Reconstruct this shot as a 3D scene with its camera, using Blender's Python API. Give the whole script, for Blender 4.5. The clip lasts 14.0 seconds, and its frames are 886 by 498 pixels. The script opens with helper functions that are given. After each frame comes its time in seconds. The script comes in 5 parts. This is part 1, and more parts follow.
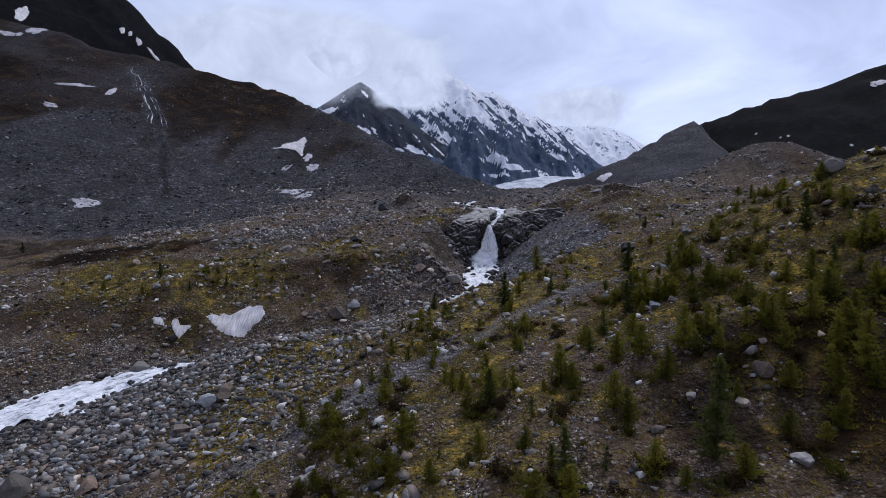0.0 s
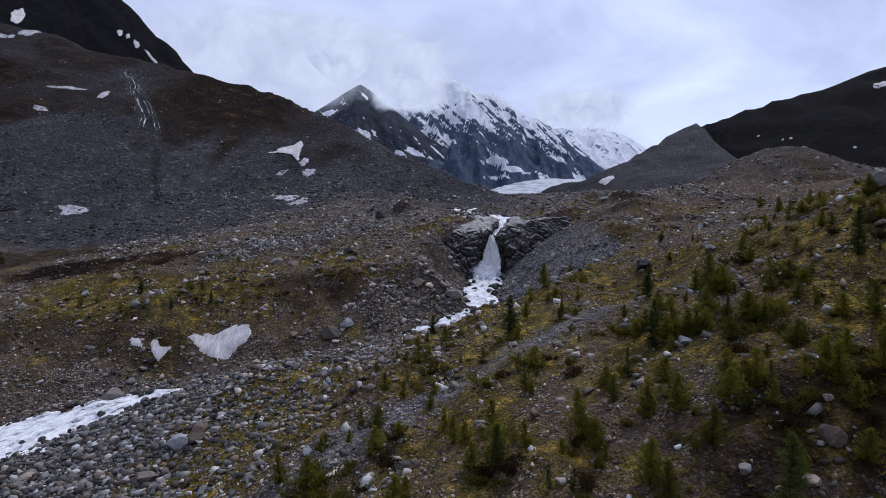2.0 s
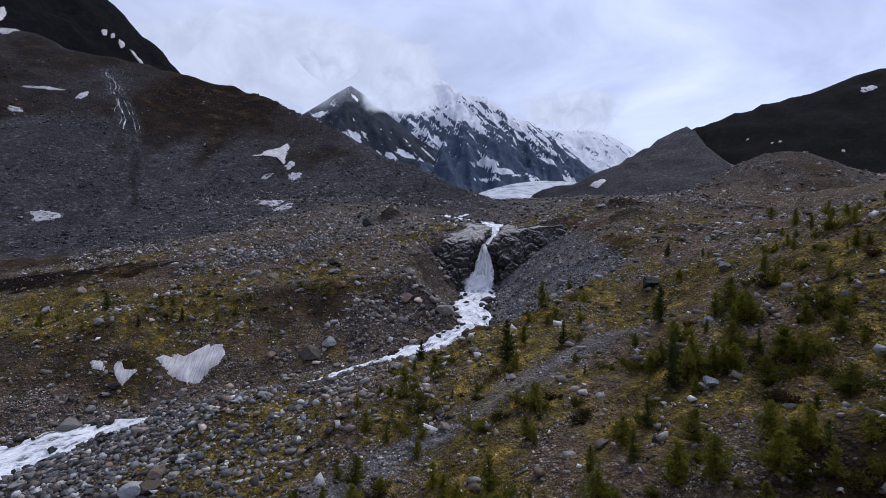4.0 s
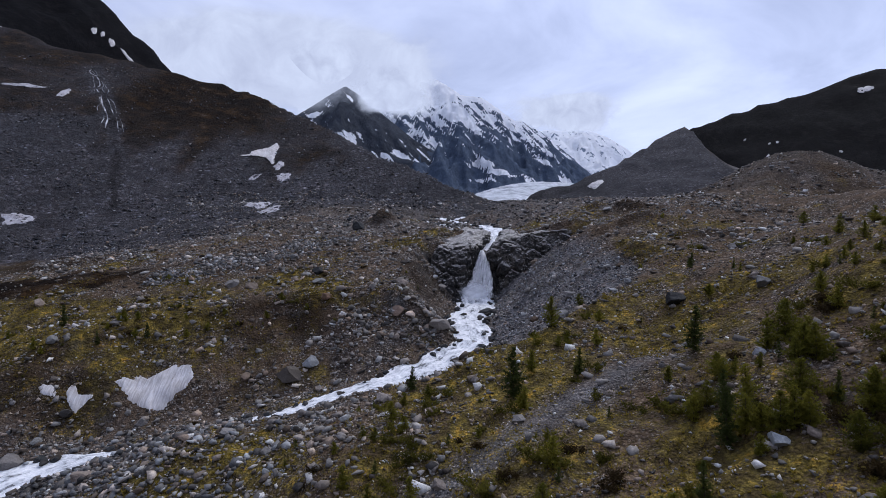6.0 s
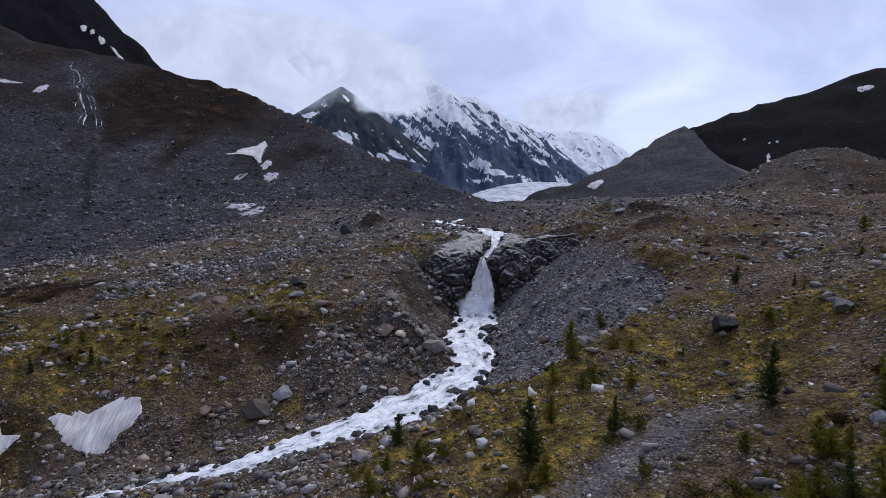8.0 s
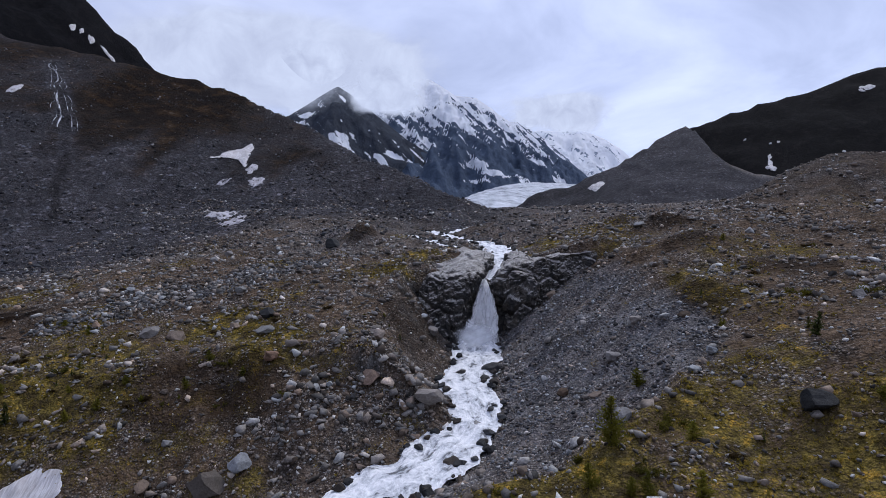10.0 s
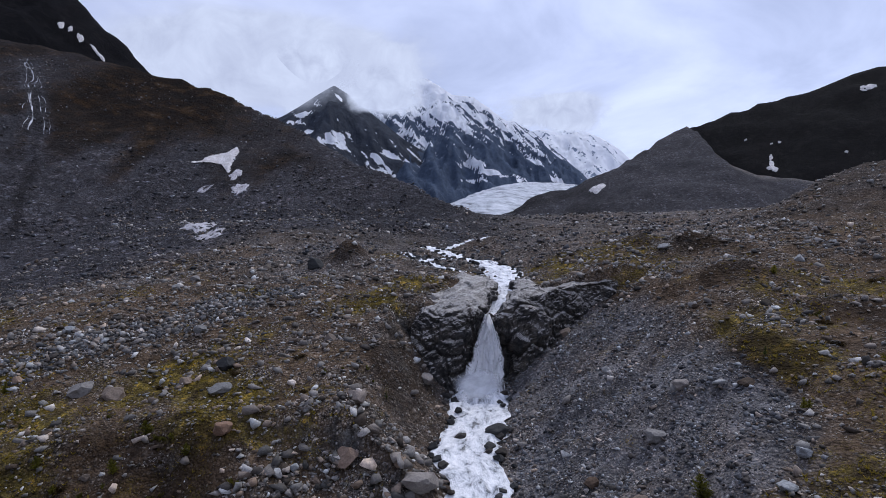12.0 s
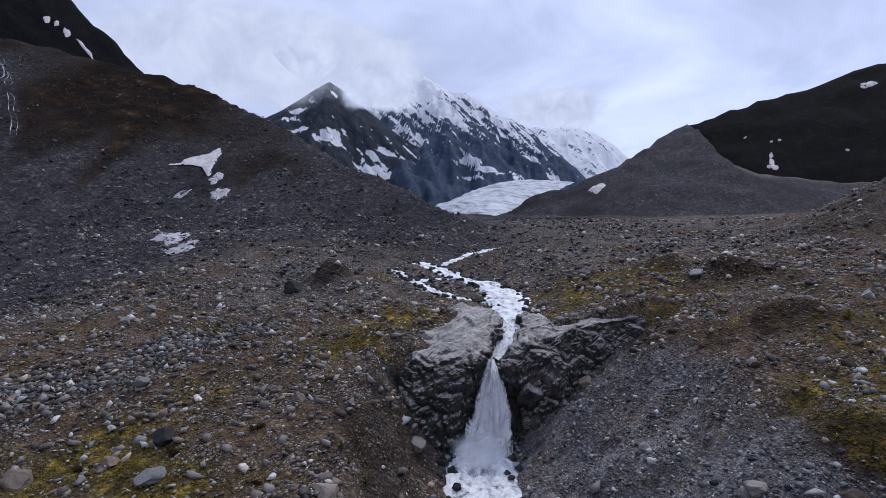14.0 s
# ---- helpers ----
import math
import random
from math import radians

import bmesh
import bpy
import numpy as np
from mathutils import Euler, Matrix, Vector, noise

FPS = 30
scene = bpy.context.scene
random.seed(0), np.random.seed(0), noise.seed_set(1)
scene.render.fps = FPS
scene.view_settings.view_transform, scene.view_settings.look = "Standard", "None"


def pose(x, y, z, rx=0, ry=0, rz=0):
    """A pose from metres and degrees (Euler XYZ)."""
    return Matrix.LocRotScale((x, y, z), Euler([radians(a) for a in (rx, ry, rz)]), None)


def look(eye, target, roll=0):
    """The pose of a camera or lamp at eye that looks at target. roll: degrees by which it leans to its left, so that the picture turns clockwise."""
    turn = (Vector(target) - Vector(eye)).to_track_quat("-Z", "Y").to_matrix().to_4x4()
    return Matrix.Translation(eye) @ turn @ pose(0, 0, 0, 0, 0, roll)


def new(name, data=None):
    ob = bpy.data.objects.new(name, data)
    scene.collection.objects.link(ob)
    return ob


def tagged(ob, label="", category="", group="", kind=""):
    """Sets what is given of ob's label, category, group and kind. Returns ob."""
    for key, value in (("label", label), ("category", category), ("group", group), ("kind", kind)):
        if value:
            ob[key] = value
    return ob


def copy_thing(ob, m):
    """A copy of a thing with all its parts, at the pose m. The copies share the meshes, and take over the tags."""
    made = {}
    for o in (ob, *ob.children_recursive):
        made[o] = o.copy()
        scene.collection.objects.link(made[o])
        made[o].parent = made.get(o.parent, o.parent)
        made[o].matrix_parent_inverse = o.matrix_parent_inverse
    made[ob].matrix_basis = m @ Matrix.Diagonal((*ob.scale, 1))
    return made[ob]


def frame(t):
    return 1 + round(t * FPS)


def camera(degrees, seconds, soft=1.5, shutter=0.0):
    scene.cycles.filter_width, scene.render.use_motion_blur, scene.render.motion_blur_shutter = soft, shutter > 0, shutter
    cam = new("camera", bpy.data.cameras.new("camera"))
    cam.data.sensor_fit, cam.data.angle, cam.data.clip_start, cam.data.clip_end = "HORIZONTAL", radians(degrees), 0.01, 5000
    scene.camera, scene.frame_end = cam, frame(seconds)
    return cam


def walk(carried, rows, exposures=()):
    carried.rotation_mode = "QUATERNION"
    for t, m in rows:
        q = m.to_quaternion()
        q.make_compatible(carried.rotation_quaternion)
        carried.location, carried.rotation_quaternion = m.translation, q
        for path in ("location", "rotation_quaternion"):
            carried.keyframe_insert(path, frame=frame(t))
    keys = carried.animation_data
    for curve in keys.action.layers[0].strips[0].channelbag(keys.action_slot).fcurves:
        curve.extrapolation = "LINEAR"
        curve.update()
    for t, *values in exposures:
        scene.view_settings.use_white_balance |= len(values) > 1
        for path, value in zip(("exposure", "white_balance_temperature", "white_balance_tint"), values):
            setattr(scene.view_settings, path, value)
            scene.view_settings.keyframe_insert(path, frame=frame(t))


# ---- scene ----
cam = camera(77.3, 14.0, 0.5)
METRES, EYE, TILT, LEAN, TURN = 60.0, 20.0, -3.0, 0.0, 0.0
ROWS = [
    (0.0, 0.0, 0.0, 0.0, -0.0, 0.0, -0.0),
    (0.5, 0.0002, 0.0232, 0.0068, 0.09, 0.03, 0.01),
    (1.0, 0.0005, 0.0466, 0.0142, 0.16, 0.09, 0.03),
    (1.5, 0.0008, 0.0691, 0.0214, 0.18, 0.14, 0.05),
    (2.0, 0.0013, 0.0913, 0.0285, 0.02, 0.21, 0.07),
    (2.5, 0.0018, 0.1126, 0.0353, -0.18, 0.28, 0.1),
    (3.0, 0.0022, 0.1332, 0.0421, -0.47, 0.32, 0.1),
    (5.5, 0.006, 0.2628, 0.066, -1.34, 0.48, 0.13),
    (6.0, 0.0071, 0.2971, 0.0698, -1.41, 0.48, 0.15),
    (6.5, 0.0084, 0.3339, 0.0734, -1.49, 0.48, 0.16),
    (7.0, 0.01, 0.3726, 0.0771, -1.57, 0.48, 0.16),
    (7.5, 0.0119, 0.4127, 0.0811, -1.66, 0.5, 0.2),
    (10.0, 0.0218, 0.6257, 0.1333, -2.01, 0.53, 0.38),
    (10.5, 0.0237, 0.6685, 0.1479, -2.08, 0.49, 0.39),
    (11.0, 0.0263, 0.7111, 0.1621, -2.13, 0.51, 0.42),
    (11.5, 0.028, 0.7535, 0.1765, -2.23, 0.49, 0.44),
    (12.0, 0.0305, 0.7962, 0.1908, -2.3, 0.44, 0.45),
    (12.5, 0.0326, 0.8387, 0.2046, -2.4, 0.37, 0.46),
    (13.0, 0.035, 0.8808, 0.2189, -2.5, 0.28, 0.46),
    (13.5, 0.0373, 0.9228, 0.2324, -2.61, 0.2, 0.48),
    (14.0, 0.0394, 0.9649, 0.246, -2.71, 0.1, 0.49),
]
walk(cam, [(t, pose(0, 0, EYE, TILT, LEAN, TURN) @ pose(METRES * x, METRES * y, METRES * z, 90 + pitch, roll, yaw)) for t, x, y, z, yaw, pitch, roll in ROWS])

# ---- light ----
SUN_UP, SUN_TURN = 54.0, 38.0
world = bpy.data.worlds.new("overcast_sky")
scene.world = world
world.use_nodes = True


def build_sky():
    nt = world.node_tree
    n, l = nt.nodes, nt.links
    n.clear()
    out = n.new("ShaderNodeOutputWorld")
    bg = n.new("ShaderNodeBackground")
    sky = n.new("ShaderNodeTexSky")
    sky.sky_type = "NISHITA"
    sky.sun_disc = False
    sky.sun_elevation, sky.sun_rotation = radians(SUN_UP), radians(SUN_TURN)
    sky.altitude = 2200
    dim = n.new("ShaderNodeVectorMath")
    dim.operation = "SCALE"
    dim.inputs["Scale"].default_value = 0.10
    l.new(sky.outputs["Color"], dim.inputs[0])
    co = n.new("ShaderNodeTexCoord")
    # cloud cover: flattened toward the horizon
    sep = n.new("ShaderNodeSeparateXYZ")
    l.new(co.outputs["Generated"], sep.inputs[0])
    lift = n.new("ShaderNodeMath")
    lift.operation = "ADD"
    lift.inputs[1].default_value = 0.25
    l.new(sep.outputs["Z"], lift.inputs[0])
    lo = n.new("ShaderNodeMath")
    lo.operation = "MAXIMUM"
    lo.inputs[1].default_value = 0.08
    l.new(lift.outputs[0], lo.inputs[0])
    flat = n.new("ShaderNodeVectorMath")
    flat.operation = "DIVIDE"
    comb = n.new("ShaderNodeCombineXYZ")
    for i in range(3):
        l.new(lo.outputs[0], comb.inputs[i])
    l.new(co.outputs["Generated"], flat.inputs[0])
    l.new(comb.outputs[0], flat.inputs[1])
    big = n.new("ShaderNodeTexNoise")
    big.inputs["Scale"].default_value = 1.5
    big.inputs["Detail"].default_value = 6.0
    big.inputs["Roughness"].default_value = 0.55
    big.inputs["Distortion"].default_value = 0.4
    l.new(flat.outputs[0], big.inputs["Vector"])
    tone = n.new("ShaderNodeValToRGB")
    r = tone.color_ramp
    r.elements[0].position, r.elements[0].color = 0.30, (0.372, 0.430, 0.652, 1)
    r.elements[1].position, r.elements[1].color = 0.68, (0.690, 0.770, 1.055, 1)
    e = r.elements.new(0.48)
    e.color = (0.532, 0.604, 0.88, 1)
    l.new(big.outputs["Fac"], tone.inputs["Fac"])
    mix = n.new("ShaderNodeMix")
    mix.data_type = "RGBA"
    mix.inputs["Factor"].default_value = 0.88
    l.new(dim.outputs[0], mix.inputs["A"])
    l.new(tone.outputs["Color"], mix.inputs["B"])
    # the cloud is brightest round the hidden sun
    toward = n.new("ShaderNodeVectorMath")
    toward.operation = "DOT_PRODUCT"
    up = radians(SUN_UP)
    toward.inputs[1].default_value = (math.cos(up) * math.sin(radians(SUN_TURN)), math.cos(up) * math.cos(radians(SUN_TURN)), math.sin(up))
    l.new(co.outputs["Generated"], toward.inputs[0])
    glow = n.new("ShaderNodeMapRange")
    glow.inputs["From Min"].default_value, glow.inputs["From Max"].default_value = 0.2, 1.0
    glow.inputs["To Min"].default_value, glow.inputs["To Max"].default_value = 0.80, 1.20
    l.new(toward.outputs["Value"], glow.inputs["Value"])
    lit = n.new("ShaderNodeVectorMath")
    lit.operation = "SCALE"
    l.new(mix.outputs["Result"], lit.inputs[0])
    l.new(glow.outputs[0], lit.inputs["Scale"])
    l.new(lit.outputs[0], bg.inputs["Color"])
    bg.inputs["Strength"].default_value = 1.12
    l.new(bg.outputs[0], out.inputs[0])


build_sky()
sun_data = bpy.data.lights.new("sun", "SUN")
sun_data.energy, sun_data.angle, sun_data.color = 1.5, radians(12), (1.0, 0.97, 0.92)
sun = new("sun", sun_data)
AWAY = 200 / math.tan(radians(SUN_UP))
sun.matrix_world = look((AWAY * math.sin(radians(SUN_TURN)), AWAY * math.cos(radians(SUN_TURN)), 200), (0, 0, 0))


# ---- materials ----
class Nodes:
    """Short hand for building one node material."""

    def __init__(self, name):
        self.mat = bpy.data.materials.new(name)
        self.mat.use_nodes = True
        self.tree = self.mat.node_tree
        self.bsdf = self.tree.nodes["Principled BSDF"]
        self.out = self.tree.nodes["Material Output"]

    def add(self, kind, **sockets):
        node = self.tree.nodes.new("ShaderNode" + kind)
        for key, value in sockets.items():
            self.plug(node, key.replace("_", " "), value)
        return node

    def plug(self, node, key, value):
        if hasattr(value, "is_output"):
            self.tree.links.new(value, node.inputs[key])
        else:
            node.inputs[key].default_value = value

    def coords(self):
        return self.add("NewGeometry").outputs["Position"]

    def scaled(self, vector, sx, sy, sz):
        node = self.add("VectorMath")
        node.operation = "MULTIPLY"
        self.tree.links.new(vector, node.inputs[0])
        node.inputs[1].default_value = (sx, sy, sz)
        return node.outputs[0]

    def noise(self, scale, detail=4.0, rough=0.55, vector=None, distort=0.0):
        node = self.add("TexNoise", Scale=scale, Detail=detail, Roughness=rough, Distortion=distort)
        self.tree.links.new(vector or self.coords(), node.inputs["Vector"])
        return node.outputs["Fac"]

    def cells(self, scale, vector=None, feature="F1", out="Color", random=1.0):
        node = self.add("TexVoronoi", Scale=scale, Randomness=random)
        node.feature = feature
        self.tree.links.new(vector or self.coords(), node.inputs["Vector"])
        return node.outputs[out]

    def ramp(self, fac, *stops):
        node = self.add("ValToRGB")
        self.tree.links.new(fac, node.inputs["Fac"])
        els = node.color_ramp.elements
        while len(els) < len(stops):
            els.new(0.5)
        for el, (p, c) in zip(els, stops):
            el.position = p
            el.color = (c, c, c, 1) if isinstance(c, (int, float)) else (*c, 1)
        return node.outputs["Color"]

    def mix(self, fac, a, b, blend="MIX"):
        node = self.add("Mix")
        node.data_type, node.blend_type = "RGBA", blend
        for key, value in (("Factor", fac), ("A", a), ("B", b)):
            if key != "Factor" and isinstance(value, tuple):
                value = (*value, 1)
            s = next(i for i in node.inputs if i.name == key and i.enabled)
            if hasattr(value, "is_output"):
                self.tree.links.new(value, s)
            else:
                s.default_value = value
        return next(o for o in node.outputs if o.enabled)

    def math(self, op, a, b=0.0):
        node = self.add("Math")
        node.operation = op
        for i, v in enumerate((a, b)):
            if hasattr(v, "is_output"):
                self.tree.links.new(v, node.inputs[i])
            else:
                node.inputs[i].default_value = v
        return node.outputs[0]

    def bump(self, height, strength, distance, normal=None):
        node = self.add("Bump", Height=height, Strength=strength, Distance=distance)
        if normal is not None:
            self.tree.links.new(normal, node.inputs["Normal"])
        return node.outputs["Normal"]

    def finish(self, color, rough=0.9, normal=None, spec=0.2):
        self.plug(self.bsdf, "Base Color", color if hasattr(color, "is_output") else (*color, 1))
        self.plug(self.bsdf, "Roughness", rough)
        self.plug(self.bsdf, "Specular IOR Level", spec)
        if normal is not None:
            self.plug(self.bsdf, "Normal", normal)
        return self.mat


def ground_material():
    k = Nodes("moraine_ground")
    cover = k.add("Attribute")
    cover.attribute_name = "cover"
    parts = k.add("SeparateColor")
    k.tree.links.new(cover.outputs["Color"], parts.inputs[0])
    veg, scree, dark = parts.outputs[0], parts.outputs[1], parts.outputs[2]
    def pebbles(scale):
        """Packed stones: each cell a tone of its own, darker away from its middle."""
        tone = k.add("SeparateColor")
        node = k.add("TexVoronoi", Scale=scale)
        bent = k.add("VectorMath")
        bent.operation = "ADD"
        k.tree.links.new(k.coords(), bent.inputs[0])
        wave = k.add("TexNoise", Scale=scale * 0.9, Detail=2.0)
        k.tree.links.new(k.coords(), wave.inputs["Vector"])
        k.tree.links.new(k.scaled(wave.outputs["Color"], 0.7 / scale, 0.7 / scale, 0.7 / scale), bent.inputs[1])
        k.tree.links.new(bent.outputs[0], node.inputs["Vector"])
        k.tree.links.new(node.outputs["Color"], tone.inputs[0])
        col = k.ramp(tone.outputs[0], (0.0, (0.030, 0.025, 0.021)), (0.45, (0.132, 0.115, 0.101)), (0.78, (0.37, 0.345, 0.325)), (1.0, (0.88, 0.86, 0.84)))
        warm = k.mix(k.math("MULTIPLY", tone.outputs[1], 0.7), (1.0, 1.0, 1.0), (0.98, 0.74, 0.56))
        col = k.mix(1.0, col, warm, "MULTIPLY")
        gap = k.ramp(node.outputs["Distance"], (0.22, 1.0), (0.62, 0.18))
        return k.mix(1.0, col, gap, "MULTIPLY"), node.outputs["Distance"]

    fine = pebbles(11.0)[0]
    mid, mid_h = pebbles(5.2)
    big, big_h = pebbles(2.3)
    col = k.mix(k.ramp(k.noise(0.8, 4, 0.6), (0.42, 0.0), (0.54, 1.0)), fine, mid)
    col = k.mix(k.math("MULTIPLY", k.ramp(k.noise(0.5, 5, 0.65), (0.52, 0.0), (0.60, 0.75)), k.math("SUBTRACT", 1.0, scree)), col, big)
    # earth between the stones
    soil = k.ramp(k.noise(1.7, 8, 0.75), (0.3, (0.034, 0.022, 0.014)), (0.52, (0.112, 0.075, 0.048)), (0.75, (0.24, 0.165, 0.105)))
    earthy = k.ramp(k.noise(0.22, 7, 0.72), (0.37, 0.0), (0.55, 1.0))
    earthy = k.math("MULTIPLY", earthy, k.math("SUBTRACT", 1.0, scree))
    col = k.mix(k.math("MULTIPLY", earthy, 0.84), col, soil)
    # fine grit on the fresh banks, washed into streaks that run down to the stream
    place = k.add("VectorRotate", Angle=radians(-28), Axis=(0.0, 0.0, 1.0))
    k.tree.links.new(k.coords(), place.inputs["Vector"])
    wash = k.noise(1.0, 7, 0.7, k.scaled(place.outputs[0], 0.11, 0.85, 0.11), 0.6)
    grit = k.math("ADD", k.math("MULTIPLY", k.noise(1.6, 9, 0.8), 0.55), k.math("MULTIPLY", wash, 0.45))
    fines = k.ramp(grit, (0.36, (0.064, 0.062, 0.065)), (0.50, (0.165, 0.163, 0.172)), (0.66, (0.36, 0.36, 0.375)))
    fines = k.mix(k.ramp(k.noise(0.16, 6, 0.7), (0.47, 0.0), (0.62, 0.6)), fines, k.mix(1.0, fines, (1.02, 0.80, 0.62), "MULTIPLY"))
    col = k.mix(k.math("MULTIPLY", scree, 0.62), col, fines)
    blocks, blocks_h = pebbles(0.9)
    col = k.mix(1.0, col, k.ramp(k.noise(0.33, 8, 0.75), (0.34, 0.55), (0.5, 1.0), (0.66, 1.5)), "MULTIPLY")
    # moss, lichen and low herbs between the stones
    n1 = k.noise(0.30, 5, 0.6)
    n2 = k.noise(3.1, 6, 0.7)
    mask = k.math("ADD", k.math("MULTIPLY", n1, 0.40), k.math("MULTIPLY", k.noise(5.5, 7, 0.8), 0.60))
    mask = k.math("ADD", mask, k.math("MULTIPLY", veg, 0.180))
    mask = k.ramp(mask, (0.57, 0.0), (0.63, 1.0))
    moss = k.ramp(k.noise(0.7, 7, 0.75), (0.36, (0.036, 0.026, 0.011)), (0.48, (0.100, 0.074, 0.022)), (0.57, (0.225, 0.168, 0.038)), (0.67, (0.58, 0.335, 0.046)))
    tufts = k.ramp(k.noise(9.0, 5, 0.7), (0.32, 0.35), (0.62, 1.25))
    moss = k.mix(1.0, moss, tufts, "MULTIPLY")
    col = k.mix(k.math("MULTIPLY", mask, 0.88), col, moss)
    # dark heath on the far slopes
    heath = k.ramp(k.noise(0.12, 8, 0.7), (0.3, (0.0022, 0.0023, 0.0032)), (0.52, (0.0042, 0.0042, 0.0058)), (0.66, (0.011, 0.0098, 0.0105)), (0.76, (0.042, 0.041, 0.046)))
    rusty = k.ramp(k.noise(0.16, 9, 0.75), (0.36, (0.0035, 0.0026, 0.0025)), (0.52, (0.0135, 0.0078, 0.0048)), (0.62, (0.044, 0.024, 0.009)), (0.74, (0.12, 0.105, 0.097)))
    # the multiplied blue paints haze over the far slopes into the rubble
    rubble = k.mix(1.0, k.mix(k.ramp(k.noise(0.4, 5, 0.7), (0.42, 0.0), (0.58, 1.0)), mid, blocks), (0.52, 0.56, 0.70), "MULTIPLY")
    rubble = k.mix(1.0, rubble, k.ramp(k.noise(0.09, 8, 0.75), (0.36, 0.5), (0.64, 1.5)), "MULTIPLY")
    rubble = k.mix(1.0, rubble, k.ramp(k.noise(0.02, 7, 0.7), (0.38, 0.55), (0.62, 1.45)), "MULTIPLY")
    silt = k.ramp(k.noise(0.6, 9, 0.8), (0.36, (0.013, 0.0135, 0.016)), (0.50, (0.040, 0.0415, 0.049)), (0.66, (0.105, 0.108, 0.124)))
    rubble = k.mix(0.55, rubble, silt)
    kind = cover.outputs["Alpha"]
    heath = k.mix(k.ramp(kind, (0.0, 0.0), (0.5, 1.0)), heath, rubble)
    heath = k.mix(k.ramp(kind, (0.5, 0.0), (0.9, 1.0)), heath, rusty)
    col = k.mix(dark, col, heath)
    h = k.math("ADD", k.math("MULTIPLY", mid_h, -0.5), k.math("MULTIPLY", big_h, -0.7))
    h = k.math("ADD", h, k.math("MULTIPLY", n2, 0.5))
    h = k.math("ADD", h, k.math("MULTIPLY", blocks_h, k.math("MULTIPLY", dark, -1.4)))
    # bare rock where it is too steep for loose stones
    steep = k.add("SeparateXYZ")
    k.tree.links.new(k.add("NewGeometry").outputs["Normal"], steep.inputs[0])
    crag = k.ramp(k.noise(0.9, 8, 0.7, k.scaled(k.coords(), 1.0, 0.7, 0.4)), (0.36, (0.020, 0.019, 0.018)), (0.5, (0.06, 0.057, 0.054)), (0.66, (0.16, 0.15, 0.14)))
    rocky = k.ramp(k.math("ADD", steep.outputs["Z"], k.math("MULTIPLY", n2, 0.15)), (0.58, 1.0), (0.72, 0.0))
    col = k.mix(k.math("MULTIPLY", rocky, k.math("SUBTRACT", 1.0, dark)), col, crag)
    return k.finish(col, 0.95, k.bump(h, 1.0, 0.30), 0.06)


def stone_material(name, dark, mid, light, scale=1.0):
    k = Nodes(name)
    info = k.add("ObjectInfo")
    geo = k.add("NewGeometry")
    rnd = k.math("FRACT", k.math("ADD", info.outputs["Random"], geo.outputs["Random Per Island"]))
    base = k.ramp(rnd, (0.0, dark), (0.55, mid), (0.80, mid), (1.0, light))
    warm = k.math("FRACT", k.math("MULTIPLY", rnd, 37.0))
    base = k.mix(1.0, base, k.ramp(warm, (0.0, (0.90, 0.96, 1.0)), (0.6, (1.0, 1.0, 1.0)), (1.0, (1.0, 0.80, 0.64))), "MULTIPLY")
    grain = k.noise(7.0 * scale, 6, 0.65)
    blot = k.noise(1.3 * scale, 4, 0.6)
    col = k.mix(0.75, base, k.ramp(grain, (0.28, 0.45), (0.72, 1.15)), "MULTIPLY")
    col = k.mix(k.math("MULTIPLY", k.ramp(blot, (0.52, 0.0), (0.7, 1.0)), 0.35), col, (0.075, 0.066, 0.055))
    h = k.math("ADD", k.math("MULTIPLY", grain, 0.5), blot)
    return k.finish(col, 0.85, k.bump(h, 0.6, 0.12))


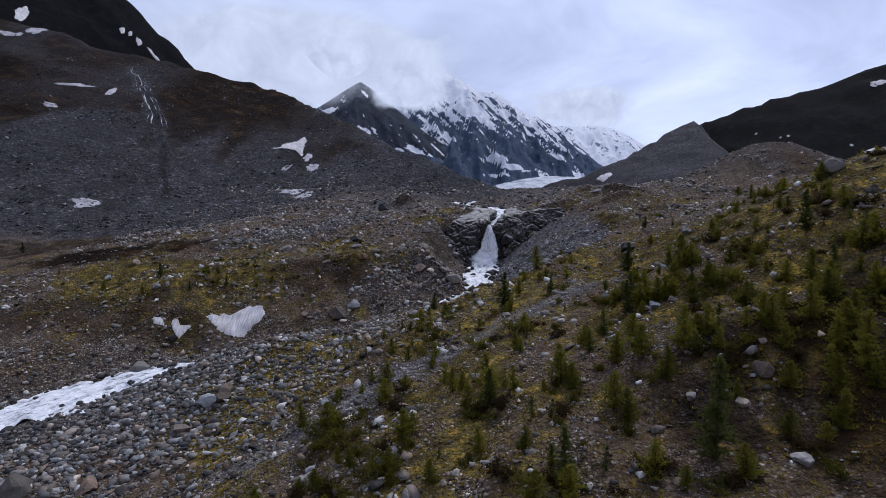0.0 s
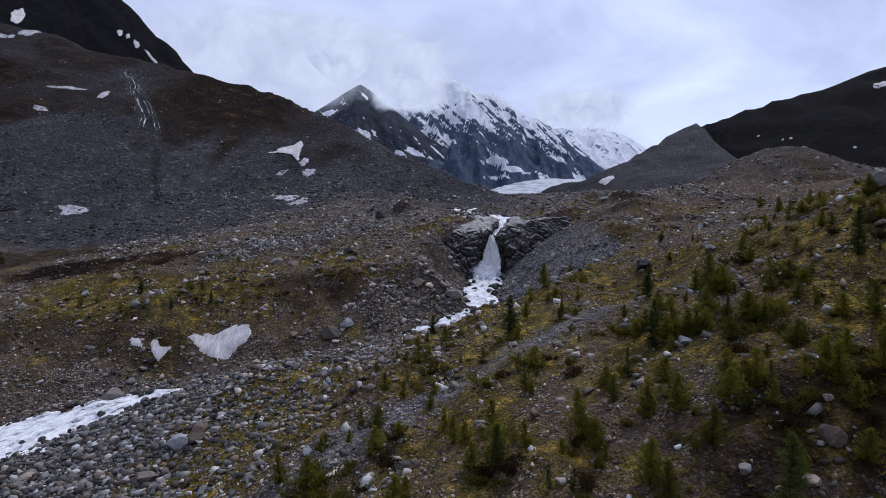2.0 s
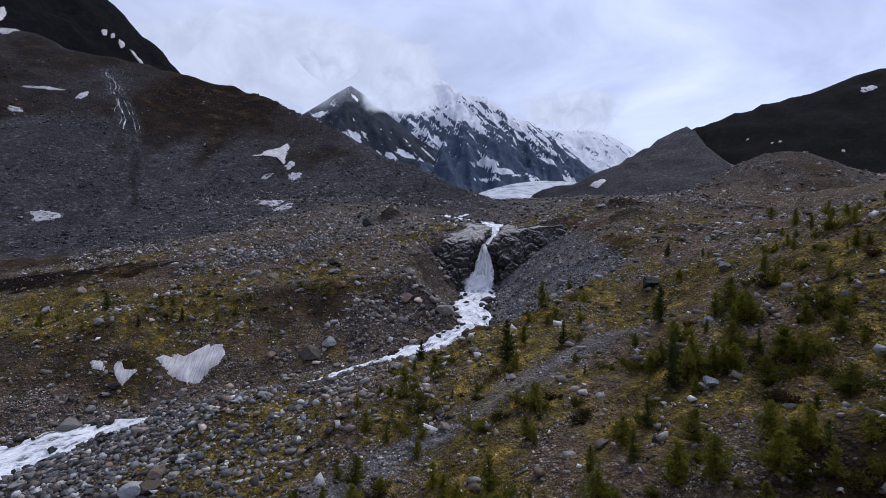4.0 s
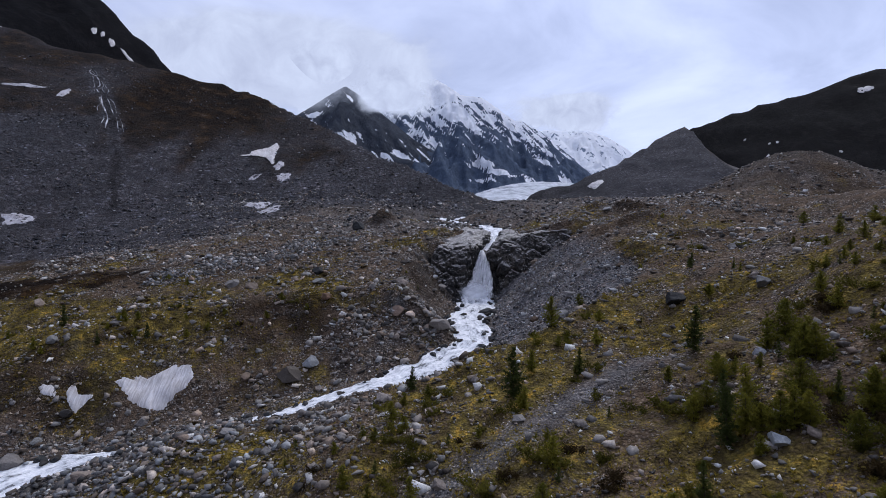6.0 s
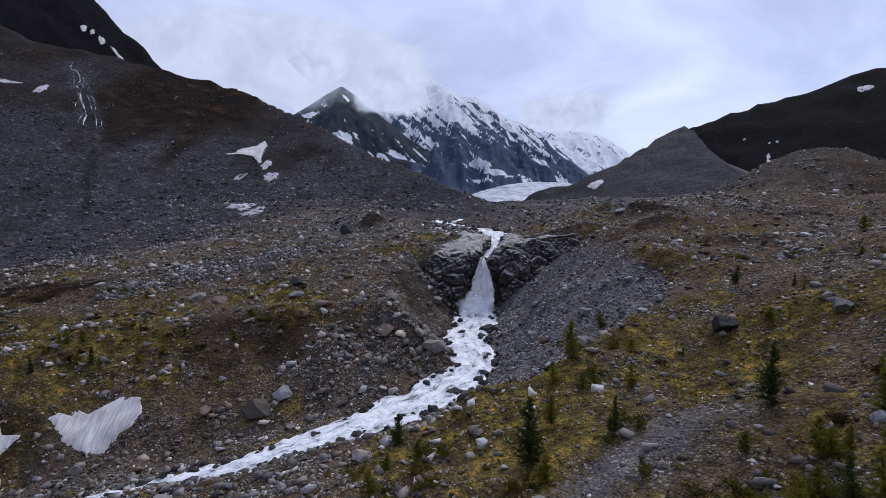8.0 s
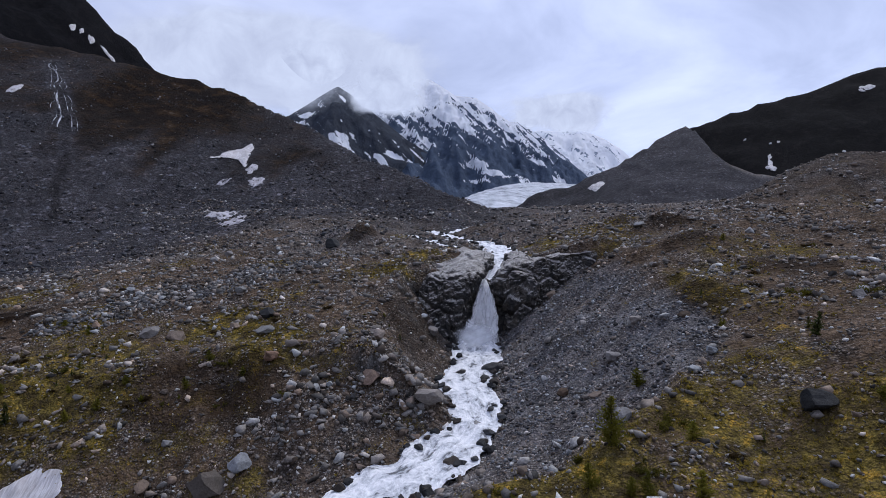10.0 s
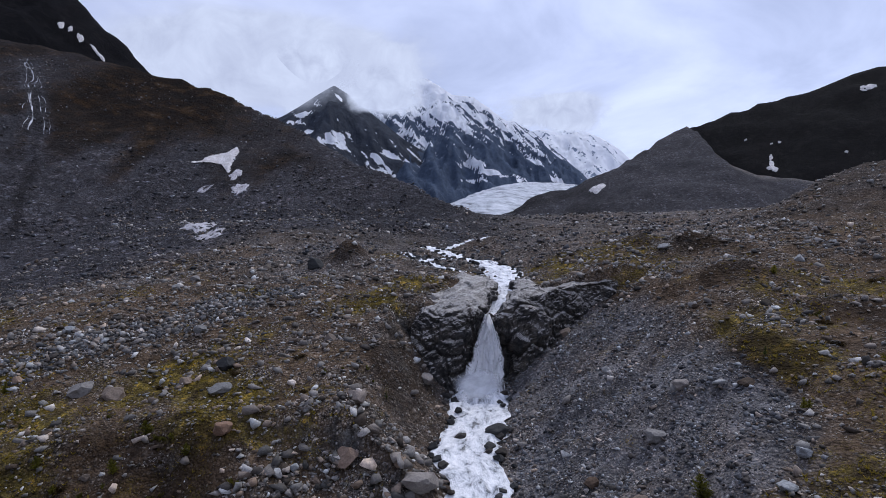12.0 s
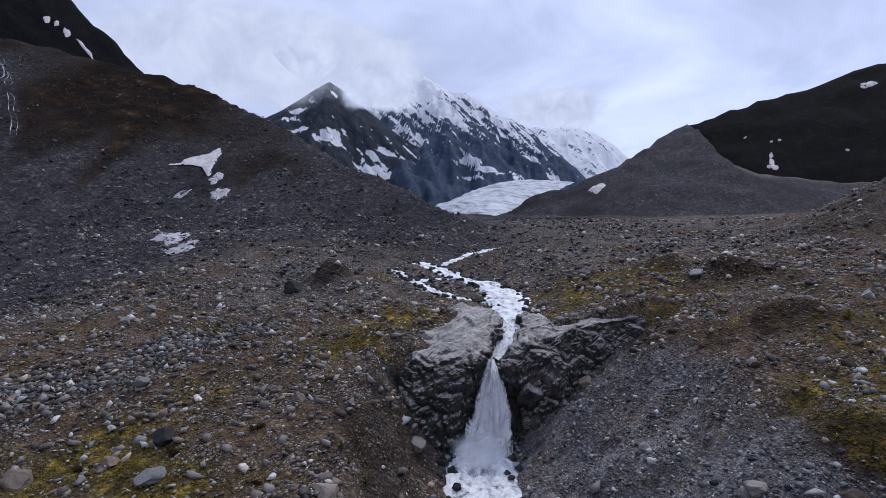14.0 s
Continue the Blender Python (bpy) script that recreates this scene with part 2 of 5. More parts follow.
def rock_material():
    k = Nodes("outcrop_rock")
    p = k.coords()
    turned = k.add("VectorRotate", Angle=radians(24), Axis=(0.25, 1.0, 0.0))
    k.tree.links.new(p, turned.inputs["Vector"])
    layered = k.scaled(turned.outputs[0], 0.30, 0.30, 1.9)
    n1 = k.noise(1.0, 9, 0.68, layered, 0.5)
    n2 = k.noise(4.0, 8, 0.68)
    n3 = k.noise(0.45, 6, 0.65)
    block = k.cells(0.85, k.scaled(turned.outputs[0], 0.7, 0.7, 1.3), "DISTANCE_TO_EDGE", "Distance")
    cracks = k.ramp(block, (0.0, 0.15), (0.045, 1.0))
    col = k.ramp(n1, (0.34, (0.022, 0.020, 0.019)), (0.50, (0.070, 0.065, 0.060)), (0.62, (0.15, 0.138, 0.127)), (0.72, (0.28, 0.26, 0.24)))
    col = k.mix(0.6, col, k.ramp(n2, (0.35, 0.35), (0.65, 1.4)), "MULTIPLY")
    col = k.mix(1.0, col, k.ramp(n3, (0.38, (0.62, 0.64, 0.70)), (0.62, (1.2, 1.12, 1.0))), "MULTIPLY")
    # dark streaks where water seeps down the face
    seep = k.ramp(k.noise(1.1, 5, 0.6, k.scaled(p, 1.6, 1.6, 0.10)), (0.46, 0.0), (0.62, 0.75))
    col = k.mix(seep, col, (0.012, 0.012, 0.013))
    # rock that faces upward gets the paler colour, by its normal
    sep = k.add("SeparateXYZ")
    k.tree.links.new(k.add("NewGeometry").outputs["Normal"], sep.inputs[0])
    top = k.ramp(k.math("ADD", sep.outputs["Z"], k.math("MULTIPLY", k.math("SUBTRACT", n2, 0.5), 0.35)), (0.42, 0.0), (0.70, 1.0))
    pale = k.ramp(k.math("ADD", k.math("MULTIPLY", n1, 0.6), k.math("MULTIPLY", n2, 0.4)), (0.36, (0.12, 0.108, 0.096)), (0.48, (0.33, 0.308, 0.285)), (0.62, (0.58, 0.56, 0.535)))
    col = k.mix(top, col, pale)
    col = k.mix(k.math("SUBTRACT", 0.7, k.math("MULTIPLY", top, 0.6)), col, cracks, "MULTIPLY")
    h = k.math("ADD", k.math("MULTIPLY", n1, 1.2), k.math("MULTIPLY", n2, 0.6))
    h = k.math("ADD", h, k.math("MULTIPLY", cracks, 0.2))
    return k.finish(col, k.ramp(n1, (0.4, 0.45), (0.6, 0.8)), k.bump(h, 0.9, 0.30), 0.4)


def water_material():
    k = Nodes("white_water")
    uv = k.add("UVMap").outputs["UV"]
    flow = k.scaled(uv, 1.0, 0.7, 1.0)
    n1 = k.noise(0.9, 6, 0.6, flow, 0.5)
    n2 = k.noise(3.2, 4, 0.55, flow, 0.3)
    f = k.math("ADD", k.math("MULTIPLY", n1, 0.65), k.math("MULTIPLY", n2, 0.35))
    wide = k.noise(0.55, 4, 0.6, k.scaled(uv, 1.4, 0.5, 1.0), 0.8)
    f = k.math("ADD", f, k.math("MULTIPLY", k.math("SUBTRACT", wide, 0.5), 0.35))
    col = k.ramp(f, (0.36, (0.17, 0.175, 0.185)), (0.43, (0.46, 0.48, 0.52)), (0.50, (0.72, 0.735, 0.77)), (0.60, (0.90, 0.905, 0.93)))
    return k.finish(col, k.ramp(f, (0.35, 0.15), (0.55, 0.7)), k.bump(f, 1.0, 0.4), 0.5)


def fall_material():
    k = Nodes("falling_water")
    uv = k.add("UVMap").outputs["UV"]
    body = k.add("Attribute")
    body.attribute_name = "body"
    n1 = k.noise(0.9, 7, 0.65, k.scaled(uv, 1.2, 0.55, 1.0), 1.4)
    n2 = k.noise(4.0, 6, 0.7, k.scaled(uv, 1.5, 0.40, 1.0), 0.6)
    f = k.math("ADD", k.math("MULTIPLY", n1, 0.6), k.math("MULTIPLY", n2, 0.4))
    col = k.ramp(f, (0.36, (0.55, 0.545, 0.55)), (0.46, (0.80, 0.80, 0.82)), (0.56, (0.94, 0.945, 0.96)))
    mat = k.finish(col, 0.7, k.bump(f, 0.9, 0.4), 0.2)
    thick = k.math("ADD", f, k.math("MULTIPLY", body.outputs["Fac"], 0.26))
    k.plug(k.bsdf, "Alpha", k.ramp(thick, (0.47, 0.0), (0.61, 1.0)))
    return mat


def snow_material(name="old_snow", broken=False):
    k = Nodes(name)
    p = k.coords()
    n1 = k.noise(0.5, 6, 0.6)
    rib = k.noise(2.0, 3, 0.5, k.scaled(p, 2.6, 0.35, 0.3))
    col = k.ramp(n1, (0.3, (0.46, 0.43, 0.42)), (0.6, (0.72, 0.70, 0.71)))
    col = k.mix(0.6, col, k.ramp(rib, (0.35, (0.62, 0.58, 0.56)), (0.6, (1.0, 1.0, 1.0))), "MULTIPLY")
    if broken:
        # stones and earth show through the thin snow
        col = k.mix(1.0, col, (0.80, 0.81, 0.86), "MULTIPLY")
        k.plug(k.bsdf, "Alpha", k.ramp(k.noise(0.55, 8, 0.78), (0.41, 0.0), (0.46, 1.0)))
    return k.finish(col, 0.75, k.bump(rib, 0.7, 0.2))


def mountain_material(name, dark, light, snow_lo, snow_hi, streak, apron=0.0, bare=0.0):
    """Bare rock with snow caught in gullies, more of it toward the top."""
    k = Nodes(name)
    p = k.coords()
    sep = k.add("SeparateXYZ")
    k.tree.links.new(p, sep.inputs[0])
    n1 = k.noise(0.012, 8, 0.65)
    n2 = k.noise(0.05, 6, 0.6)
    rock = k.ramp(k.math("ADD", k.math("MULTIPLY", n1, 0.6), k.math("MULTIPLY", n2, 0.4)), (0.3, dark), (0.7, light))
    att = k.add("Attribute")
    att.attribute_name = "gully"
    gully = att.outputs["Fac"]
    height = k.add("MapRange", Value=sep.outputs["Z"])
    height.inputs["From Min"].default_value, height.inputs["From Max"].default_value = snow_lo, snow_hi
    f = k.math("ADD", k.math("MULTIPLY", gully, 0.45), k.math("MULTIPLY", k.noise(0.032, 9, 0.78), 0.5))
    f = k.math("ADD", f, k.math("MULTIPLY", k.noise(0.011, 5, 0.55, None, 0.6), 0.22))
    f = k.math("ADD", f, k.math("MULTIPLY", k.math("SUBTRACT", height.outputs[0], 0.5), streak))
    # aprons of avalanche snow at the foot
    foot = k.ramp(k.math("DIVIDE", sep.outputs["Z"], 1000.0), (0.12, 0.0), (0.17, 1.0), (0.22, 1.0), (0.30, 0.0))
    f = k.math("ADD", f, k.math("MULTIPLY", k.math("MULTIPLY", foot, k.ramp(k.noise(0.006, 4, 0.5), (0.40, 0.0), (0.60, 1.0))), apron))
    kept = k.add("Attribute")
    kept.attribute_name = "field"
    f = k.math("ADD", f, k.math("MULTIPLY", kept.outputs["Fac"], 0.42))
    snow = k.ramp(f, (0.61 + bare, 0.0), (0.635 + bare, 1.0))
    col = k.mix(snow, rock, (0.80, 0.82, 0.87))
    return k.finish(col, 0.9, k.bump(k.noise(0.035, 9, 0.72), 1.0, 14.0), 0.05)


GROUND = ground_material()
STONE = stone_material("moraine_stone", (0.050, 0.044, 0.039), (0.30, 0.272, 0.250), (0.82, 0.79, 0.76))
ROCK = rock_material()
WATER = water_material()
FALL = fall_material()
SNOW = snow_material()
PATCHED_SNOW = snow_material("patched_snow", True)


# ---- land form ----
def hashed(ix, iy, seed):
    h = (ix.astype(np.int64) * 374761393 + iy.astype(np.int64) * 668265263 + seed * 974634541) & 0xFFFFFFFF
    h = ((h ^ (h >> 13)) * 1274126177) & 0xFFFFFFFF
    return ((h ^ (h >> 16)) & 0xFFFF) / 65535.0


def value_noise(x, y, seed=0):
    ix, iy = np.floor(x), np.floor(y)
    fx, fy = x - ix, y - iy
    fx, fy = fx * fx * fx * (fx * (fx * 6 - 15) + 10), fy * fy * fy * (fy * (fy * 6 - 15) + 10)
    a, b = hashed(ix, iy, seed), hashed(ix + 1, iy, seed)
    c, d = hashed(ix, iy + 1, seed), hashed(ix + 1, iy + 1, seed)
    return (a + (b - a) * fx) * (1 - fy) + (c + (d - c) * fx) * fy - 0.5


def fbm(x, y, octaves=4, seed=0, gain=0.5):
    total, amp = 0, 1.0
    for i in range(octaves):
        c, s = math.cos(0.6 * i), math.sin(0.6 * i)
        total = total + amp * value_noise((x * c - y * s) * 2 ** i, (x * s + y * c) * 2 ** i, seed + i)
        amp *= gain
    return total


def ridged(x, y, octaves=5, seed=0):
    total, amp = 0, 1.0
    for i in range(octaves):
        total = total + amp * (1 - 4 * np.abs(value_noise(x * 2 ** i, y * 2 ** i, seed + 7 * i)))
        amp *= 0.5
    return total / 2


def smooth(x, lo, hi):
    t = np.clip((x - lo) / (hi - lo), 0, 1)
    return t * t * (3 - 2 * t)


# heights of the valley's control net, every 30 m from (-120, -20): one row for each step up the valley
NET_X, NET_Y, NET_STEP = -120.0, -20.0, 30.0
NET = np.array((
    (-22.1, -18.2, -14.4, -10.8, -6.2, 0.6, 10.1, 20.9, 33.4, 47.2),
    (-15.7, -12.9, -9.8, -6.9, -4.1, 1.2, 8.8, 21.2, 34.4, 47.1),
    (-9.2, -7.7, -6.0, -4.2, -2.4, 2.8, 9.4, 24.0, 36.2, 45.8),
    (-2.6, -2.5, -3.4, -5.6, -2.9, 8.2, 18.9, 32.7, 37.7, 42.6),
    (3.8, 3.5, 3.0, 2.8, 3.4, 9.7, 18.7, 29.8, 33.7, 39.6),
    (10.8, 9.5, 9.9, 16.5, 19.2, 16.7, 24.3, 27.8, 32.7, 38.8),
    (19.6, 16.8, 14.4, 17.1, 22.4, 24.1, 25.7, 30.4, 37.8, 40.0),
    (29.5, 26.7, 23.4, 22.1, 28.5, 27.8, 26.5, 30.5, 37.3, 38.8),
    (39.5, 37.3, 35.1, 34.4, 36.2, 33.7, 30.5, 30.8, 33.8, 34.9),
    (49.6, 48.4, 47.2, 45.7, 43.0, 39.2, 35.2, 32.1, 30.6, 30.1),
))


def net_height(x, y):
    total = 0
    n = []
    for v, lo, size in ((x, NET_X, NET.shape[1]), (y, NET_Y, NET.shape[0])):
        u = np.clip((v - lo) / NET_STEP, 0, size - 3 - 1e-6)
        i = np.floor(u).astype(int)
        f = u - i
        n.append((i, ((1 - f) ** 3 / 6, (3 * f ** 3 - 6 * f * f + 4) / 6, (-3 * f ** 3 + 3 * f * f + 3 * f + 1) / 6, f ** 3 / 6)))
    (ix, wx), (iy, wy) = n
    for a in range(4):
        for b in range(4):
            total = total + wx[a] * wy[b] * NET[iy + b, ix + a]
    return total


# the stream's bed: x, y, z and half its width
LOWER = np.array(((7.6, 106.5, 11.5, 2.0), (7.4, 103.5, 11.4, 2.7), (6.9, 97.5, 10.9, 2.2), (5.6, 92.5, 10.4, 2.6), (6.1, 88.5, 9.9, 2.1), (5.9, 84.8, 9.1, 1.5), (3.6, 81.6, 8.4, 2.6), (0.8, 79.0, 7.8, 2.8), (-2.2, 77.0, 7.1, 2.3),
                  (-5.6, 75.0, 6.3, 1.9), (-10.4, 72.8, 5.4, 1.6), (-15, 71.4, 4.5, 1.4), (-22, 70.2, 3.3, 0.8), (-27.2, 68.9, 2.5, 1.3), (-33, 67.2, 1.7, 2.4), (-37.5, 65.0, 1.2, 3.4), (-41.5, 61.0, 0.5, 4.0), (-46, 56, -0.5, 4.0), (-54, 46, -2.0, 4.2), (-72, 25, -4.5, 4.2)))
UPPER = np.array(((9.1, 108.5, 18.8, 0.45), (10.4, 110.4, 19.8, 0.6), (12.2, 113, 20.8, 1.0), (12.6, 117.3, 21.25, 1.6), (13.1, 121.5, 21.7, 1.7), (13.6, 126, 22.1, 2.1), (13.3, 131, 22.5, 2.2), (11.6, 136.2, 23.0, 1.8), (8.3, 139.4, 23.4, 1.2), (6.1, 145.9, 24.1, 1.4), (3.8, 150, 24.6, 1.0), (1.5, 151.6, 24.8, 0.5)))
SIDE = np.array(((8.3, 139, 23.4, 0.6), (4.1, 137.5, 23.3, 0.7), (1.1, 139.4, 23.5, 0.8), (-0.3, 143.7, 23.9, 0.7), (-2.2, 146.5, 24.2, 0.4)))
BRAID = np.array(((11, 124, 22.0, 0.4), (6.3, 126.6, 22.4, 0.6), (4, 131.8, 22.8, 0.8), (2.1, 136.9, 23.2, 0.7), (0.6, 139.6, 23.5, 0.5)))
SOURCE = np.array(((6.3, 149, 24.5, 0.6), (9.5, 155.4, 25.2, 0.6), (13, 160.6, 25.8, 0.9), (16.8, 164.7, 26.2, 1.3), (24.5, 170.6, 26.8, 0.7), (30, 173, 27.0, 0.3)))
ABOVE = (UPPER, SIDE, BRAID, SOURCE)


def stream_x(y):
    """Where the stream's middle lies at each step up the valley."""
    return np.interp(y, (40, 46, 56.5, 62, 66, 70.2, 72.8, 75, 77, 79, 81.6, 84.8, 97.5, 106, 112), (-59, -54, -46, -41.5, -37, -22, -10.4, -5.6, -2.2, 0.8, 3.6, 5.9, 6.9, 8, 9))


def along(line, x, y):
    """Distance from a stream's middle line, its bed's height and its half width there, and the side (-1: its left bank, looking down the list)."""
    best = np.full(np.shape(x), 1e9)
    z, w, side = np.zeros(np.shape(x)), np.ones(np.shape(x)), np.zeros(np.shape(x))
    for p, q in zip(line[:-1], line[1:]):
        d = q[:2] - p[:2]
        t = np.clip(((x - p[0]) * d[0] + (y - p[1]) * d[1]) / (d @ d), 0, 1)
        ex, ey = x - p[0] - t * d[0], y - p[1] - t * d[1]
        dist = np.hypot(ex, ey)
        near = dist < best
        best = np.where(near, dist, best)
        z = np.where(near, p[2] + t * (q[2] - p[2]), z)
        w = np.where(near, p[3] + t * (q[3] - p[3]), w)
        side = np.where(near, np.sign(d[0] * ey - d[1] * ex), side)
    return best, z, w, side


def moraine(x, y):
    """The great side moraine: a scree face under a crest that falls away to the right."""
    crest_y = np.interp(x, (-230, -130, -100, -80, -55, -20, 0, 20), (309, 293, 289, 283, 265, 222, 202, 182))
    face = lambda yy: 30 + 0.5 * (yy - 182) + 0.2 * np.maximum(-65 - x, 0)
    gullies = 2.2 * fbm(x / 14, y / 60, 3, 41)
    front = face(np.minimum(y, crest_y)) + gullies
    return np.where(y < crest_y, front, front - 0.5 * (y - crest_y))


def outer(x, y):
    z = np.interp(y, (-1500, -300, -20, 60, 110, 190, 450, 1000, 3000), (-160, -35, -6, 2, 14, 30, 36, 47, 120))
    z = z + np.interp(y, (0, 60, 100, 140, 190, 300, 500), (0.45, 0.42, 0.28, 0.13, 0.03, 0.0, 0)) * np.maximum(np.minimum(x, 700) - 10, 0)
    z = z + np.interp(y, (-100, 100, 200, 400), (0.3, 0.12, 0.02, 0)) * np.maximum(-110 - np.maximum(x, -700), 0)
    z = z + 0.35 * np.maximum(-y - 250, 0)
    rough = 6 * fbm(x / 70, y / 70, 4, 23)
    # a grey side moraine whose crest climbs to a spur and drops again behind it
    at_x, at_y = (50, 61, 86, 111, 139, 168, 252, 405), (440, 450, 460, 465, 470, 480, 560, 560)
    fan = x + 0.42 * np.clip(np.interp(x, at_x, at_y) - y, 0, 260)
    cy = np.interp(fan, at_x, at_y)
    crest = np.interp(fan, (30, 50, 61, 71, 86, 111, 139, 168, 252, 270, 292, 319, 352, 405, 700), (5, 22, 30, 37, 48, 54, 65, 80, 121, 98, 82, 72, 69, 66, 60))
    spur = crest + rough * 0.4 + 2.4 * ridged(x / 19, y / 19, 4, 8) - np.where(y < cy, 0.36, 0.45) * np.abs(y - cy)
    # the dark hill behind it
    hill = np.interp(x, (200, 300, 342, 373, 427, 482, 538, 593, 647, 900), (20, 100, 138, 160, 178, 197, 211, 230, 245, 330))
    hill = hill + rough + 6 * ridged(x / 45, y / 60, 4, 12) - np.where(y < 800, 0.55, 0.3) * np.abs(y - 800)
    shoulder = np.maximum(spur, hill)
    # the rocky mountain flank behind the great moraine
    top = np.interp(x, (-900, -428, -377, -346, -309, -271, -200, -100), (640, 320, 280, 249, 208, 168, 98, 10))
    flank = top + rough * 1.2 + 9 * ridged(x / 60, y / 60, 3, 5) + 5 * ridged(x / 20, y / 34, 3, 6) - np.where(y < 700, 0.5, 0.75) * np.abs(y - 700)
    return np.maximum(z, np.maximum(shoulder, flank))


# hummocks and hollows of the drift: x, y, reach, height
LOBES = ((-23, 97, 7, -1.0), (-14, 131, 8, -1.2), (2.4, 113.2, 2.4, 1.1), (0.5, 113.5, 3.0, 1.5), (2.6, 118, 2.6, 0.9), (17.5, 31.5, 5, 1.7), (13, 69, 6, 0.7), (-39.7, 82, 5, 1.2), (37, 48, 12, 3.5), (-5, 54.5, 6, 1.8), (-17, 59, 7, 1.3), (83.5, 138.5, 16.5, 9.2), (66, 147, 10, -1.2), (95, 122, 13, -6.0), (58, 155, 13, -2.5), (19, 62, 6, -2.0), (17, 27, 6, -2.0), (50, 90, 14, -3.5), (74, 112, 10, -5.0), (-9.5, 135.5, 2.6, 3.0), (30.5, 122, 3.2, 1.7), (36, 117, 2.8, 1.5), (33, 102, 3.4, 1.5), (23, 116, 4, 0.8))


def height(x, y):
    inside = smooth(x, -120, -85) * (1 - smooth(x, 60, 90)) * smooth(y, -20, 5) * (1 - smooth(y, 165, 190))
    base = net_height(x, y)
    far = outer(x, y)
    z = base * inside + far * (1 - inside)
    for lx, ly, r, h in LOBES:
        z = z + h * np.exp(-((x - lx) ** 2 + (y - ly) ** 2) / (r * r))
    m = moraine(x, y)
    k = 2.0
    gap = np.clip(0.5 + 0.5 * (z - m) / k, 0, 1)
    up = np.where(x < 40, 1, 0)
    z = np.where(up > 0, m + (z - m) * gap + k * gap * (1 - gap), z)
    near = 1 - smooth(np.hypot(x, y - 70), 150, 330)
    z = z + near * (0.8 * fbm(x / 11, y / 11, 3, 3) + 0.55 * fbm(x / 3.1, y / 3.1, 2, 9) + 0.22 * fbm(x / 1.2, y / 1.2, 2, 17))
    z = z + (1 - near) * 2.5 * fbm(x / 25, y / 25, 3, 31)
    # the stream has cut into the drift: banks stand at the angle of loose stones
    wobble = 1.5 * fbm(x / 5, y / 5, 3, 51)
    d, bed, w, side = along(LOWER, x, y)
    left = x < stream_x(y)
    flat = np.where(left, np.interp(x, (-60, -42, -36, -30, -25, -15, -5), (1, 2, 3.5, 4.5, 4.0, 4.0, 0)), np.interp(x, (-60, -36, -31), (9, 9, 0)))
    slope = np.where(left, 0.70 + 0.12 * smooth(-x, 30, 38) + 0.55 * smooth(y, 88, 100), 0.49 + 0.17 * smooth(y, 76, 86) + 0.09 * smooth(x, 8, 12) * (1 - smooth(y, 74, 84)) + 0.05 * smooth(y, 98, 104) + 0.08 * smooth(x, -33, -29) * (1 - smooth(x, -24, -20)))
    bank = bed - 0.35 + 0.10 * np.minimum(np.maximum(d - w, 0), flat) + slope * np.maximum(d - w - 0.5 - flat, 0) + np.maximum(d - 45, 0) + wobble * smooth(d - w, 0, 5)
    bank = np.where(y > 108 + 2.6 * smooth(x, 11, 15), 1e4, bank)
    z = np.minimum(z, bank)
    for line in ABOVE:
        d, bed, w, side = along(line, x, y)
        bank = bed - 0.3 + 0.35 * np.maximum(d - w - 0.3, 0) + 1.5 * np.maximum(d - 18, 0) + 0.5 * wobble * smooth(d - w, 0, 4)
        z = np.where(y > 106.5, np.minimum(z, bank), z)
    return z


def spaced(lo, core_lo, core_hi, hi, step, down, up):
    out = list(np.arange(core_lo, core_hi, step))
    v, s = core_lo, step
    while v > lo:
        s *= down
        v -= s
        out.insert(0, v)
    v, s = out[-1], step
    while v < hi:
        s *= up
        v += s
        out.append(v)
    return np.array(out)


def part(name, data, material, parent=None, label=""):
    ob = new(name, data)
    if material:
        data.materials.append(material)
    if parent is not None:
        ob.parent = parent
    if label:
        ob["label"] = label
    return ob


def grid_mesh(name, X, Y, Z, uv=None, closed=False):
    """A sheet from arrays of rows and columns, smooth shaded."""
    rows, cols = X.shape
    v = np.stack((X, Y, Z), -1).reshape(-1, 3).astype(np.float32)
    i = (np.arange(rows - 1)[:, None] * cols + np.arange(cols - 1)[None]).ravel()
    f = np.stack((i, i + 1, i + cols + 1, i + cols), -1).astype(np.int32)
    return faces_mesh(name, v, f, uv)


def faces_mesh(name, v, f, uv=None, smooth_shade=True):
    me = bpy.data.meshes.new(name)
    me.vertices.add(len(v))
    me.vertices.foreach_set("co", np.ascontiguousarray(v, np.float32).ravel())
    k = f.shape[1]
    me.loops.add(f.size)
    me.loops.foreach_set("vertex_index", np.ascontiguousarray(f, np.int32).ravel())
    me.polygons.add(len(f))
    me.polygons.foreach_set("loop_start", np.arange(0, f.size, k, dtype=np.int32))
    me.polygons.foreach_set("loop_total", np.full(len(f), k, np.int32))
    if uv is not None:
        layer = me.uv_layers.new(name="UVMap")
        layer.data.foreach_set("uv", np.ascontiguousarray(uv.reshape(-1, 2)[f.ravel()], np.float32).ravel())
    me.update(calc_edges=True)
    if smooth_shade:
        me.shade_smooth()
    return me


